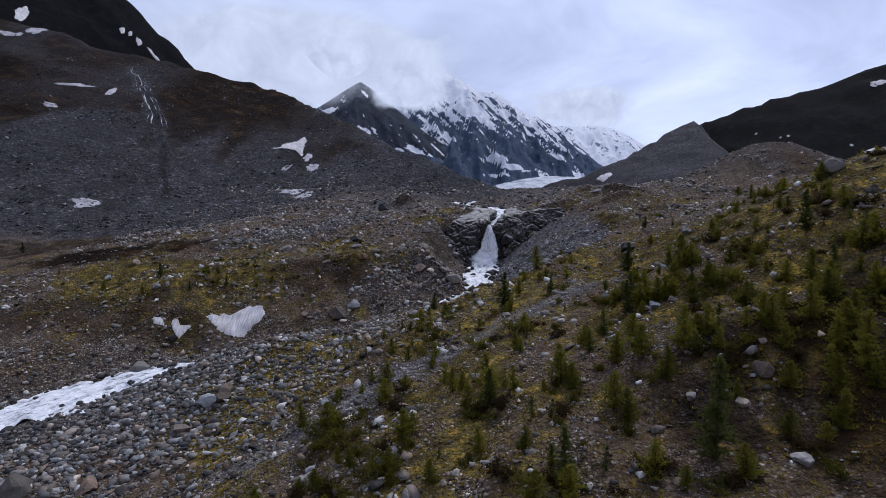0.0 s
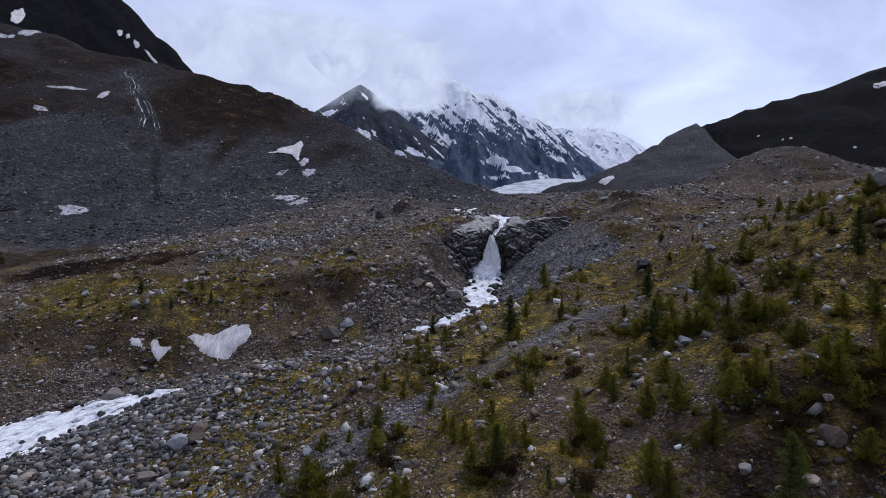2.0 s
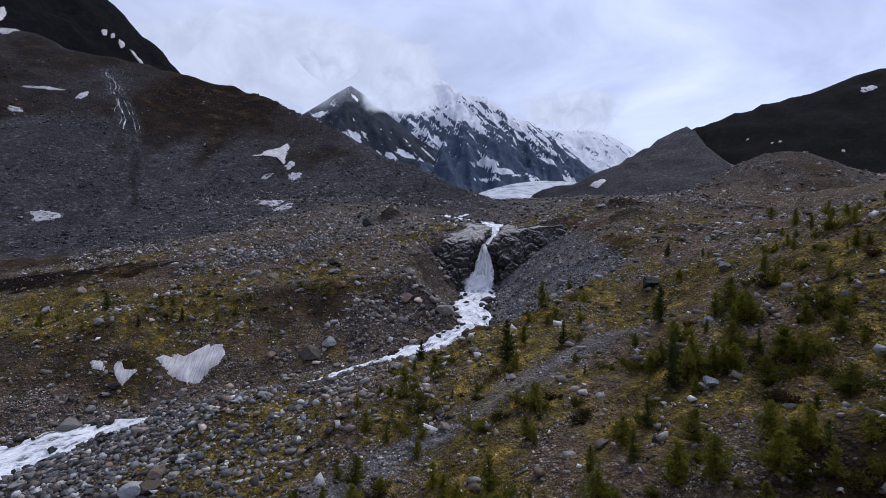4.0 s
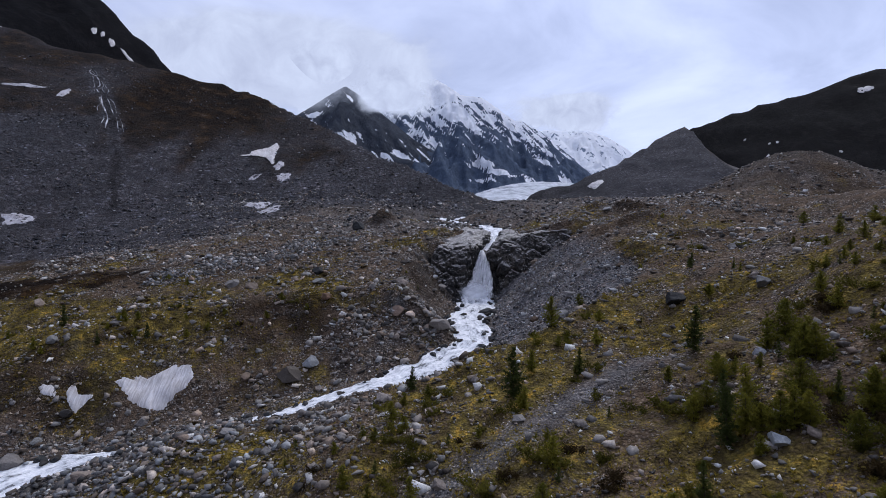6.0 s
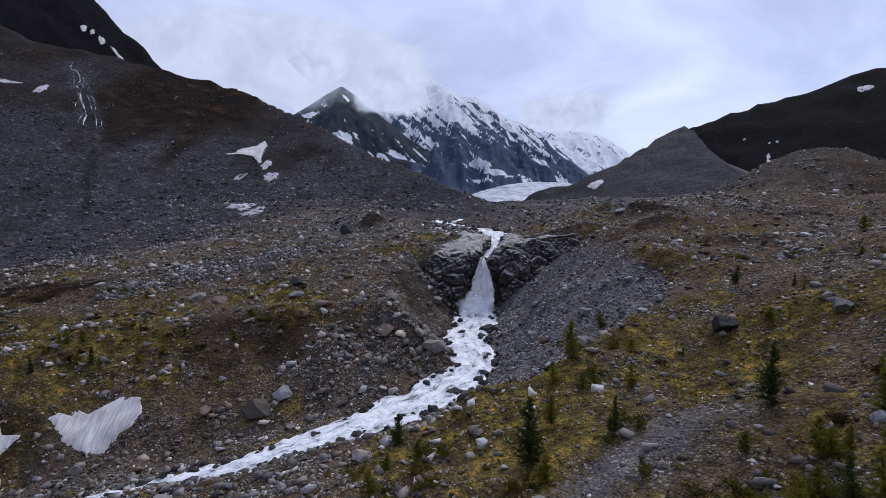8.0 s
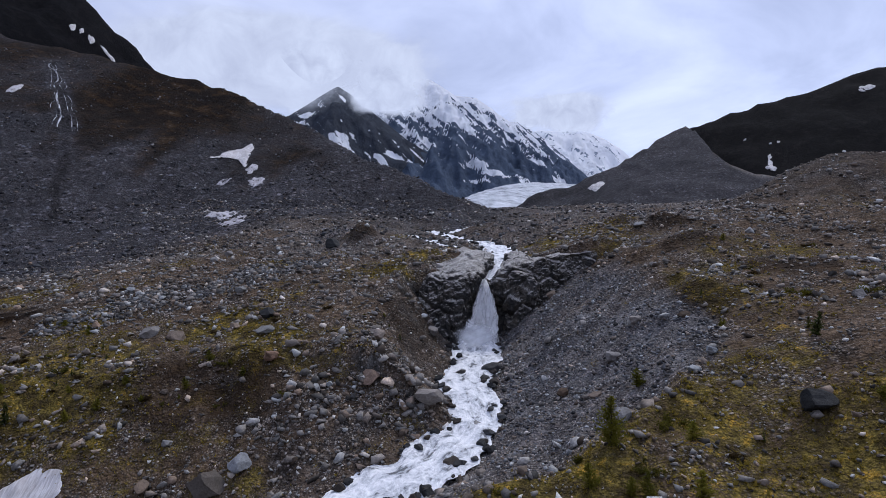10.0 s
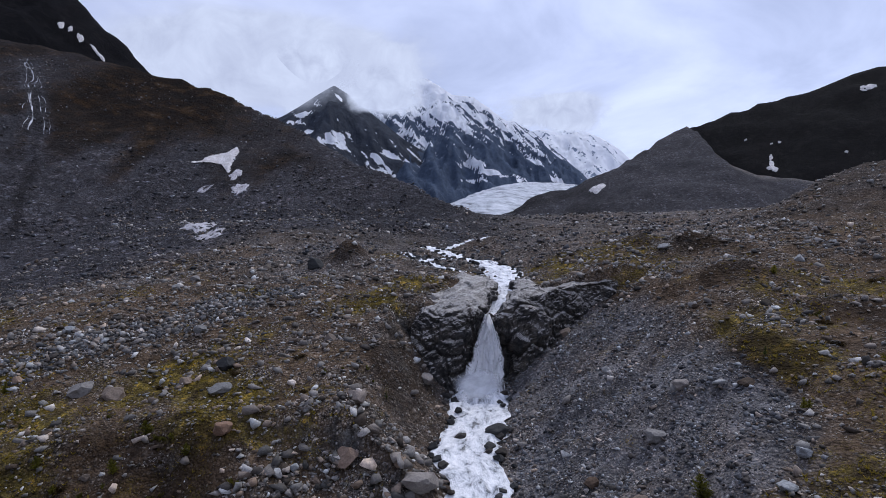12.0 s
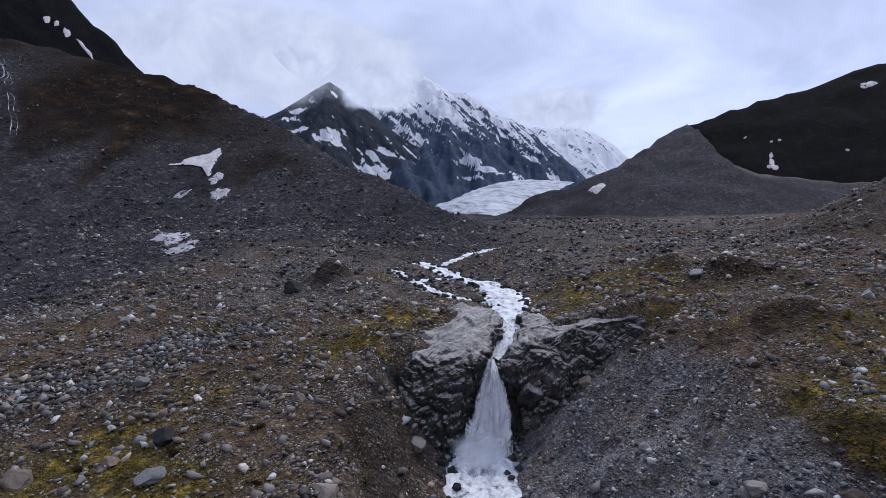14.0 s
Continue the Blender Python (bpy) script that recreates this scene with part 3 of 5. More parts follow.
# patches of moss and herbs: x, y, reach across, reach up the valley, strength
MOSS = ((-16, 54, 9, 16, 1.15), (-46, 88, 26, 8, 1.0), (-19, 97, 5, 4, 1.2), (-14.5, 91.5, 4, 3, 1.1), (-17, 94, 8, 7, 0.8), (-17, 117, 7, 3, 0.75), (-30, 108, 9, 3, 0.6), (0, 116, 5, 5, 1.1), (-3, 111, 3.5, 3, 0.9),
        (22, 117, 5, 3, 1.15), (27, 121, 12, 9, 0.85), (26, 86, 3, 4, 0.9), (32, 92, 6, 5, 0.7), (12, 66, 6, 4, 0.5), (-8, 70, 5, 4, 0.9), (-50, 112, 14, 5, 0.5))


def vegetation(x, y):
    """How much moss, heath and herb cover the ground carries, 0 to 1."""
    cover = smooth(x, -14, 0) * (1 - smooth(y, 60, 94)) * 0.64
    for mx, my, rx, ry, much in MOSS:
        cover = np.maximum(cover, much * np.exp(-((x - mx) / rx) ** 2 - ((y - my) / ry) ** 2))
    return np.clip(cover + 0.9 * fbm(x / 7, y / 7, 4, 77) - 0.9 * scree_cover(x, y), 0, 1)


def scree_cover(x, y):
    d, bed, w, side = along(LOWER, x, y)
    right = x > stream_x(y)
    rim = np.interp(y, (66, 74, 84, 92, 100, 106, 112), (10, 17, 18.5, 18, 17.5, 16, 15)) + 3 * fbm(x / 6, y / 6, 3, 33)
    right_bank = right * (1 - smooth(d - rim, -1.5, 1.5)) * smooth(y, 66, 76) * smooth(112 - y, 0, 4)
    strip = 0.9 * np.exp(-((x - np.interp(y, (36, 41.6, 46, 49, 53.4, 60), (-14, -9, -3, 3, 10, 20))) / 3.4) ** 2) * smooth(60 - y, 0, 6) * smooth(y, 34, 38)
    bed_cover = 1 - smooth(d - w, 3, 9)
    face = smooth(y, 150, 180) * (1 - smooth(x, 20, 60)) * np.clip(0.8 + 1.2 * fbm(x / 30, y / 50, 3, 61), 0, 1)
    plateau = 0.55 * smooth(y, 114, 140) * np.clip(0.7 + 1.6 * fbm(x / 9, y / 9, 3, 63), 0, 1)
    spur = smooth(y, 230, 330) * smooth(x, 20, 60) * np.clip(0.9 + 0.8 * fbm(x / 40, y / 40, 3, 62), 0, 1)
    return np.clip(np.maximum.reduce((right_bank, strip, bed_cover * np.where(right, 0.5, 0.15), face, spur, plateau)), 0, 1)


# bare brown earth, plus the shadowed bench bank painted dark: x, y, reach across, reach up the valley, strength
EARTH_AND_SHADE = ((-0.5, 100, 3.5, 6, 0.55), (-78, 118, 22, 9, 0.7), (-60, 100.5, 20, 6.0, 1.0), (-50, 77, 17, 4.5, 0.55), (-9.5, 135, 3.4, 2.6, 0.6), (32, 100, 4.0, 2.5, 0.6), (30.3, 120.5, 3.6, 3.0, 0.7), (36.5, 115.5, 3.4, 2.6, 0.7), (25.6, 85, 2.5, 4, 0.7), (36.5, 89.5, 4, 5, 0.7), (-18.0, 87.0, 8, 4, 0.55), (31.2, 44.1, 2.2, 1.2, 0.8), (25, 27, 13, 10, 0.84), (76, 132, 22, 16, 0.42))


def earth_shade_cover(x, y):
    wob = 1 + 0.9 * fbm(x / 2.5, y / 2.5, 3, 45)
    total = 0 * x
    for ex, ey, rx, ry, much in EARTH_AND_SHADE:
        total = np.maximum(total, much * smooth(np.exp(-((x - ex) / rx) ** 2 - ((y - ey) / ry) ** 2) * wob, 0.25, 0.6))
    return total


def upper_face(x, y):
    fan = np.exp(-((x + 105) / 26) ** 2 - ((y - 180) / 30) ** 2)
    upper = smooth(y + 62 * fbm(x / 17, y / 95, 4, 14), 192, 226) * (1 - smooth(x + 18 * fbm(x / 15, y / 15, 3, 19), -48, -22)) * np.clip(0.95 + 1.1 * fbm(x / 28, y / 40, 4, 15), 0, 1)
    return np.clip(upper - 0.9 * fan, 0, 1) * (1 - smooth(y, 320, 360))


def face_cover(x, y):
    """Grey rubble, tinted blue for haze, of the great moraine's face and of the spur across the valley."""
    low = 32 * smooth(-x, 26, 58)
    left = smooth(y + 14 * fbm(x / 12, y / 12, 3, 20) + low, 142, 168) * (1 - smooth(x, 5, 40)) * (1 - smooth(y, 320, 360))
    spur = smooth(y, 210, 290) * smooth(x, 10, 50) * (1 - smooth(y, 540, 565) * smooth(x, 225, 250))
    return np.clip(left + spur, 0, 1)


def heath_cover(x, y):
    beyond = smooth(y, 561, 578) * smooth(x, 225, 250) + smooth(y, 320, 360) * (1 - smooth(x, -200, -150))
    return np.clip(np.maximum.reduce((upper_face(x, y), beyond, 0.92 * face_cover(x, y), earth_shade_cover(x, y))), 0, 1)


def wet_gully(x, y):
    """The dark wet line below the rill."""
    mid = np.interp(y, (166, 189, 217, 236, 256, 276), (-83, -94.5, -109.5, -122.8, -137.5, -152.5)) + 2.0 * fbm(x / 9, y / 9, 3, 24)
    wide = np.interp(y, (160, 200, 225, 276), (0.9, 1.5, 2.8, 2.4))
    return np.exp(-((x - mid) / wide) ** 2) * smooth(y, 160, 172) * (1 - smooth(y, 276, 286))


def heath_kind(x, y):
    """0: black heath, one half: haze-tinted rubble, 1: rusty brown heath, bare earth and painted shade."""
    foot = smooth(y, 300, 380) * (1 - smooth(y, 470, 520)) * smooth(x, 20, 50) * (1 - smooth(x, 100, 150)) * np.clip(0.5 + 1.5 * fbm(x / 20, y / 30, 3, 16), 0, 1)
    rubble = 0.5 * face_cover(x, y)
    brown = np.maximum(rubble + 0.5 * upper_face(x, y), smooth(earth_shade_cover(x, y), 0.0, 0.2)) * (upper_face(x, y) + earth_shade_cover(x, y) > 0.02)
    return np.maximum(rubble * (1 - 0.6 * foot), brown) * (1 - 0.8 * np.clip(wet_gully(x, y), 0, 1))


def build_ground():
    xs = spaced(-1400, -60, 44, 1400, 0.5, 1.02, 1.03)
    ys = spaced(-1300, 20, 124, 3000, 0.5, 1.10, 1.017)
    X, Y = np.meshgrid(xs, ys)
    Z = height(X, Y)
    me = grid_mesh("ground", X, Y, Z)
    layer = me.color_attributes.new("cover", "FLOAT_COLOR", "POINT")
    c = np.stack((vegetation(X, Y), scree_cover(X, Y), heath_cover(X, Y), heath_kind(X, Y)), -1)
    layer.data.foreach_set("color", c.astype(np.float32).ravel())
    return tagged(part("ground", me, GROUND), "stony brown-grey moraine ground with moss and heath", "ground", kind="structure")


build_ground()


def surface(x, y):
    return float(height(np.array([float(x)]), np.array([float(y)]))[0])


# ---- mountains, glacier ----
def mountain(name, label, crest, y0, front, material, seed, rough, step=10.0, fields=()):
    """A massif: crest points (x, z) at the depth y0, a front that falls towards the valley at that slope."""
    cx, cz = zip(*crest)
    xs = np.arange(cx[0], cx[-1] + step, step)
    ys = np.arange(y0 - max(cz) / front - 60, y0 + 500, step)
    X, Y = np.meshgrid(xs, ys)
    top = np.interp(X, cx, cz)
    warp = X + 50 * fbm(X / 260, Y / 260, 3, seed + 3)
    spurs = ridged(warp / 210, Y / 520, 5, seed)
    fall = np.abs(Y - y0)
    Z = top - np.where(Y < y0, front, 0.8) * fall + rough * (spurs - 0.35) * smooth(fall, 0, 260) + rough * 0.42 * (ridged(warp / 70, Y / 130, 4, seed + 9) - 0.2) * smooth(fall, -30, 140)
    me = grid_mesh(name, X, Y, Z)
    g = me.attributes.new("gully", "FLOAT", "POINT")
    down = X + 0.9 * Z
    streaks = 0.5 + 0.62 * fbm(down / 20, (X - Z) / 120, 4, seed + 21, 0.7) - 0.28 * spurs
    g.data.foreach_set("value", np.clip(streaks, 0, 1).astype(np.float32).ravel())
    # lasting snow fields: x, z, reach across, reach up, lean
    field = 0 * X
    for fx, fz, rx, rz, lean in fields:
        a, b = X - fx + lean * (Z - fz), Z - fz
        field = np.maximum(field, np.exp(-(a / rx) ** 2 - (b / rz) ** 2))
    kept = me.attributes.new("field", "FLOAT", "POINT")
    kept.data.foreach_set("value", field.astype(np.float32).ravel())
    return tagged(part(name, me, material), label, "mountain", kind="structure")


# the blue of distance haze is put into these rock colours
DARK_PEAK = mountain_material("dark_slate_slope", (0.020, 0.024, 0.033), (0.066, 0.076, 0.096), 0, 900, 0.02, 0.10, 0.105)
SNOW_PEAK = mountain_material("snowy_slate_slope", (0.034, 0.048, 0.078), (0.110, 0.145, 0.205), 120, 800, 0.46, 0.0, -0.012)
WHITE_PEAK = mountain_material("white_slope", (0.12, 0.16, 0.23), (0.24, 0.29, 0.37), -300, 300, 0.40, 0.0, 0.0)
mountain("mountain_dark", "dark peak, tinted with haze blue, with old snow in its gullies", ((-1300, 330), (-815, 470), (-648, 476), (-575, 510), (-502, 553), (-428, 602), (-367, 633), (-319, 602), (-247, 549), (-155, 470), (-75, 406), (32, 338), (138, 262), (287, 196), (405, 149), (560, 60)), 2500, 0.75, DARK_PEAK, 101, 100, 8.0,
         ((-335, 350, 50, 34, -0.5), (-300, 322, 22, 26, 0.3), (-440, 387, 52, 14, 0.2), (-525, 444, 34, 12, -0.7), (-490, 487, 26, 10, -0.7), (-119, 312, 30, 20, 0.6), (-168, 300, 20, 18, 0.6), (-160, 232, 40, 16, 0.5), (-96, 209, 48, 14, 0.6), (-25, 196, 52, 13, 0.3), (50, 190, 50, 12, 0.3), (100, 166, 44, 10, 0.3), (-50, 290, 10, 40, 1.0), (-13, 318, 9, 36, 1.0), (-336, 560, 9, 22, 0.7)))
mountain("mountain_snowy", "snow-streaked mountain, tinted with haze blue, above a glacier", ((-800, 300), (-535, 460), (-292, 620), (-140, 775), (-42, 830), (42, 822), (125, 772), (174, 738), (294, 724), (393, 658), (479, 596), (514, 598), (632, 532), (752, 432), (872, 330), (942, 262), (1073, 165), (1300, 40)), 3100, 0.7, SNOW_PEAK, 151, 120, 8.0,
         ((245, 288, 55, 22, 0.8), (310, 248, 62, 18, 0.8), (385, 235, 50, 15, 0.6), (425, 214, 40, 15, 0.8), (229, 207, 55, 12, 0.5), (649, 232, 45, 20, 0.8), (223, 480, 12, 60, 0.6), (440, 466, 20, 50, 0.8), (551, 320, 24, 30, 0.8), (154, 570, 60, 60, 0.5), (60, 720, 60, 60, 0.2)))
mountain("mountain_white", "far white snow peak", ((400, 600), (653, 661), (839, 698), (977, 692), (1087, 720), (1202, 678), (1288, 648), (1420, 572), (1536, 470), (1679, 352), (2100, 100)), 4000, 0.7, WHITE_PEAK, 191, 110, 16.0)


def build_glacier():
    u = np.linspace(0, 1, 120)
    v = np.linspace(-1, 1, 60)
    U, V = np.meshgrid(u, v, indexing="ij")
    mid_x, mid_y = 30 + 330 * U ** 1.1, 430 + 1250 * U
    width = 22 + 78 * U ** 0.7
    X, Y = mid_x + V * width, mid_y - V * width * 0.3
    Z = np.interp(Y, (400, 700, 1000, 1700), (36, 58, 86, 150)) + 7 * (1 - V ** 2) * np.minimum(1, U * 6) - 4 + 3 * fbm(X / 30, Y / 30, 4, 201)
    k = Nodes("glacier_ice")
    n = k.noise(0.02, 8, 0.65)
    dirt = k.noise(0.10, 8, 0.72, k.scaled(k.coords(), 1.0, 0.25, 1.0))
    col = k.ramp(k.math("ADD", k.math("MULTIPLY", n, 0.5), k.math("MULTIPLY", dirt, 0.5)), (0.40, (0.13, 0.14, 0.16)), (0.50, (0.42, 0.45, 0.50)), (0.66, (0.72, 0.74, 0.79)))
    mat = k.finish(col, 0.7, k.bump(dirt, 0.6, 3.0))
    return tagged(part("glacier", grid_mesh("glacier", X, Y, Z), mat), "white glacier tongue with grey debris bands", "glacier", kind="structure")


build_glacier()


# ---- water ----
def ribbon(line, step=0.4, across=13, rise=0.0, seed=0):
    seg = np.hypot(*np.diff(line[:, :2], axis=0).T)
    s = np.concatenate(([0], np.cumsum(seg)))
    t = np.arange(0, s[-1], step)
    # smoothed line
    P = np.stack([np.interp(t, s, line[:, i]) for i in range(4)], -1)
    n = int(3 / step)
    ker = np.ones(n) / n
    for i in range(4):
        padded = np.concatenate((np.full(n, P[0, i]), P[:, i], np.full(n, P[-1, i])))
        P[:, i] = np.convolve(padded, ker, "same")[n:-n]
    T = np.gradient(P[:, :2], axis=0)
    T /= np.linalg.norm(T, axis=1)[:, None]
    N = np.stack((-T[:, 1], T[:, 0]), -1)
    v = np.linspace(-1, 1, across)
    W = P[:, 3] * (1.25 + 0.5 * value_noise(t / 2.5, t * 0, seed))
    edge = np.where(v[None] > 0, 1 + 0.55 * fbm(t / 1.7, t * 0, 3, seed + 1)[:, None], 1 + 0.55 * fbm(t / 1.7, t * 0, 3, seed + 2)[:, None])
    X = P[:, 0, None] + N[:, 0, None] * v[None] * W[:, None] * edge
    Y = P[:, 1, None] + N[:, 1, None] * v[None] * W[:, None] * edge
    Z = P[:, 2, None] + 0.0 * v[None] + rise + 0.35 * fbm(X / 1.6, Y / 1.6, 3, seed + 5) + 0.15 * fbm(X / 0.5, Y / 0.5, 2, seed + 6) - 0.12 * np.abs(v[None]) ** 3
    uv = np.stack((v[None] * W[:, None], np.broadcast_to(t[:, None], X.shape)), -1)
    return X, Y, Z, uv


for nm, line in (("stream", LOWER), ("upper_stream", UPPER), ("side_stream", SIDE), ("braided_stream", BRAID), ("source_stream", SOURCE)):
    X, Y, Z, uv = ribbon(line, seed=300 + len(nm))
    tagged(part(nm, grid_mesh(nm, X, Y, Z, uv), WATER), "foaming white glacial stream among boulders", "stream", kind="structure")


def build_fall():
    """Veils one behind the other: a chute out of the slot that fans to the left as it drops."""
    fall = new("waterfall")
    tagged(fall, "white waterfall plunging between dark rock walls", "waterfall")
    t = np.linspace(0, 1, 80)[:, None]
    v = np.linspace(-1, 1, 44)[None]
    for i, (back, left, right) in enumerate(((0.0, 2.7, 1.7), (0.5, 2.2, 2.1), (-0.35, 1.7, 1.1))):
        ragged = lambda q: 1 + 0.30 * fbm(t * 5, 0 * t + q, 4, 415 + i)
        half_l, half_r = (0.30 + left * t ** 1.25) * ragged(1.5), (0.30 + right * (0.55 * smooth(t, 0.02, 0.30) + 0.45 * t ** 2)) * ragged(7.5)
        X = 9.05 - 0.55 * t + np.where(v < 0, v * half_l, v * half_r) + 0.22 * fbm(v * 4 + 0 * t, t * 3 + 0 * v, 3, 401 + i)
        Y = 108.4 + back - 3.7 * t ** 0.7 + 0.6 * v ** 2 + 0.9 * fbm(v * 3.0 + 0 * t, t * 1.6 + 0 * v, 4, 405 + i)
        Z = 18.95 - 7.6 * t ** 1.2 + 0.25 * fbm(v * 6 + 0 * t, t * 2 + 0 * v, 2, 409 + i)
        uv = np.stack((v * (half_l + half_r) * 0.5 + 7.3 * i, t * 8.0 + 0 * v), -1)
        veil = grid_mesh("veil", X, Y, Z, uv)
        body = veil.attributes.new("body", "FLOAT", "POINT")
        body.data.foreach_set("value", ((1 - np.abs(v) ** 3) * smooth(1.25 - t, 0, 0.3) + 0 * t).astype(np.float32).ravel())
        part("veil", veil, FALL, fall)
    # boiling foam where it lands
    th, rho = np.linspace(0, 2 * np.pi, 60)[None], np.linspace(0, 1, 24)[:, None]
    X, Y = 7.7 + 3.9 * rho * np.cos(th), 103.6 + 2.5 * rho * np.sin(th)
    Z = 10.7 + 1.7 * (1 - rho ** 1.4) + 0.8 * (1 - 0.7 * rho) * fbm(X * 1.3, Y * 1.3, 4, 421)
    k = Nodes("spray_mist")
    uv = k.add("UVMap").outputs["UV"]
    sep = k.add("SeparateXYZ")
    k.tree.links.new(uv, sep.inputs[0])
    bell = lambda q: k.math("SUBTRACT", 1.0, k.math("POWER", k.math("ABSOLUTE", q), 2.0))
    body = k.math("MULTIPLY", k.math("MULTIPLY", bell(sep.outputs["X"]), bell(sep.outputs["Y"])), k.noise(1.6, 5, 0.6, uv))
    mat = k.finish((0.86, 0.88, 0.92), 1.0, None, 0.0)
    k.plug(k.bsdf, "Alpha", k.ramp(body, (0.12, 0.0), (0.60, 0.75)))
    a, b = np.meshgrid(np.linspace(-1, 1, 16), np.linspace(-1, 1, 12))
    for deep in (0.0, 0.9):
        part("spray", grid_mesh("spray", 7.6 - 0.3 * deep + 2.7 * a, 102.6 + deep + 0.5 * a ** 2 + 0.5 * b, 12.7 + 1.6 * b + 0.25 * np.sin(3 * a + deep), np.stack((a, b), -1)), mat, fall, "white mist over the plunge pool")
    part("foam", grid_mesh("foam", X, Y, Z, np.stack((X, Y), -1)), WATER, fall)


build_fall()


# ---- rock outcrops at the fall ----
def clipped_stone(seed, subdivisions, planes=17, rough=0.10):
    """A unit stone: a ball cut by random planes and weathered."""
    rng = random.Random(seed)
    bm = bmesh.new()
    bmesh.ops.create_icosphere(bm, subdivisions=subdivisions, radius=1.0)
    cuts = []
    for _ in range(planes):
        n = Vector((rng.gauss(0, 1), rng.gauss(0, 1), rng.gauss(0, 1))).normalized()
        cuts.append((n, rng.uniform(0.55, 0.86)))
    off = Vector((seed * 3.7, seed * 1.3, 0))
    crush = 0.16 if subdivisions < 3 else 0.0
    stretch = Vector((rng.uniform(0.85, 1.35), rng.uniform(0.8, 1.1), rng.uniform(0.6, 0.85)))
    for v in bm.verts:
        for n, o in cuts:
            d = v.co.dot(n) - o
            if d > 0:
                v.co -= n * d
        v.co *= 1 + rough * noise.noise(v.co * 2.2 + off) + 0.4 * rough * noise.noise(v.co * 6 + off)
        v.co = Vector((v.co.x * stretch.x, v.co.y * stretch.y, v.co.z * stretch.z)) * 1.3 * (1 + rng.uniform(-1.6, 0.9) * crush)
    return bm


def to_mesh(name, bm, shade_smooth=False):
    me = bpy.data.meshes.new(name)
    bm.to_mesh(me)
    bm.free()
    if shade_smooth:
        me.shade_smooth()
    return me


def spline(points, per):
    """A smooth run through rows of control values, per steps from one to the next."""
    p = np.asarray(points, float)
    p = np.concatenate((2 * p[:1] - p[1:2], p, 2 * p[-1:] - p[-2:-1]))
    out = []
    for k in range(1, len(p) - 2):
        f = np.linspace(0, 1, per, endpoint=False).reshape((-1,) + (1,) * (p.ndim - 1))
        a, b, c, d = p[k - 1], p[k], p[k + 1], p[k + 2]
        out.append(0.5 * (2 * b + (c - a) * f + (2 * a - 5 * b + 4 * c - d) * f * f + (3 * b - a - 3 * c + d) * f ** 3))
    return np.concatenate(out + [p[-2:-1]])


def rock_wall(name, label, columns, seed, rough=1.0):
    """A bedded, jointed rock wall: each column runs from its foot over its crest and back under the drift."""
    P = spline(np.transpose(spline(columns, 26), (1, 0, 2)), 30)
    du, dv = np.gradient(P, axis=1), np.gradient(P, axis=0)
    N = np.cross(du, dv)
    N /= np.linalg.norm(N, axis=2)[..., None] + 1e-9
    rows, cols = P.shape[:2]
    out = P.copy()
    off = Vector((seed * 5.1, seed * 2.3, seed))
    for r in range(rows):
        fade = 1.0 if r < rows * 0.72 else max(0.25, 1 - 2.5 * (r / rows - 0.72))
        for c in range(cols):
            p, n = Vector(P[r, c]), N[r, c]
            wall = 1 - max(0.0, min(1.0, (n[2] - 0.35) / 0.45))
            big = noise.fractal(p * 0.28 + off, 0.9, 2.0, 4)
            bed = p.z * 0.55 + p.x * 0.30 - p.y * 0.22 + 0.9 * big
            step = bed - math.floor(bed)
            ledge = min(step * 1.25, (1 - step) * 5.0)
            near, at = noise.voronoi(Vector((p.x * 0.36 + p.z * 0.10, p.y * 0.36, p.z * 0.34 - p.x * 0.1)) + off)
            crack = min(1.0, (near[1] - near[0]) * 5.0)
            chunk = noise.noise(at[0] * 3.7)
            small, spot = noise.voronoi(Vector((p.x * 1.3, p.y * 1.3, p.z * 1.1 + p.x * 0.4)) + off)
            chip = noise.noise(spot[0] * 5.1)
            fine = noise.fractal(p * 1.9 + off, 0.75, 2.0, 4)
            seam = crack * crack * (3 - 2 * crack)
            push = 0.55 * big + wall * (0.10 * (ledge - 0.5) - 0.30 * (1 - seam) + 0.55 * chunk * seam + 0.16 * chip) + (1 - wall) * (0.22 * chunk * seam + 0.06 * chip - 0.14 * (1 - seam)) + (0.04 + 0.10 * wall) * fine
            out[r, c] += n * push * rough * fade
    X, Y, Z = out[..., 0], out[..., 1], out[..., 2]
    me = grid_mesh(name, X, Y, Z)
    me.shade_flat()
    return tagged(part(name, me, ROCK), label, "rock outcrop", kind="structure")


def column(foot, crest, back, mid=(0, 0, 0), lip=(0, 0, 0), rear=None):
    """Control points of a wall's column; mid and lip are offsets half way up and just under the crest."""
    f, c, b = Vector(foot), Vector(crest), Vector(back)
    rear = Vector(rear) if rear else b + Vector((0, 3, -0.4))
    return [tuple(v) for v in (f, f.lerp(c, 0.45) + Vector(mid), f.lerp(c, 0.82) + Vector(lip), c, c.lerp(b, 0.45) + Vector((0, 0, 0.25)), b, rear, rear + Vector((0, 2.0, -3.0)))]


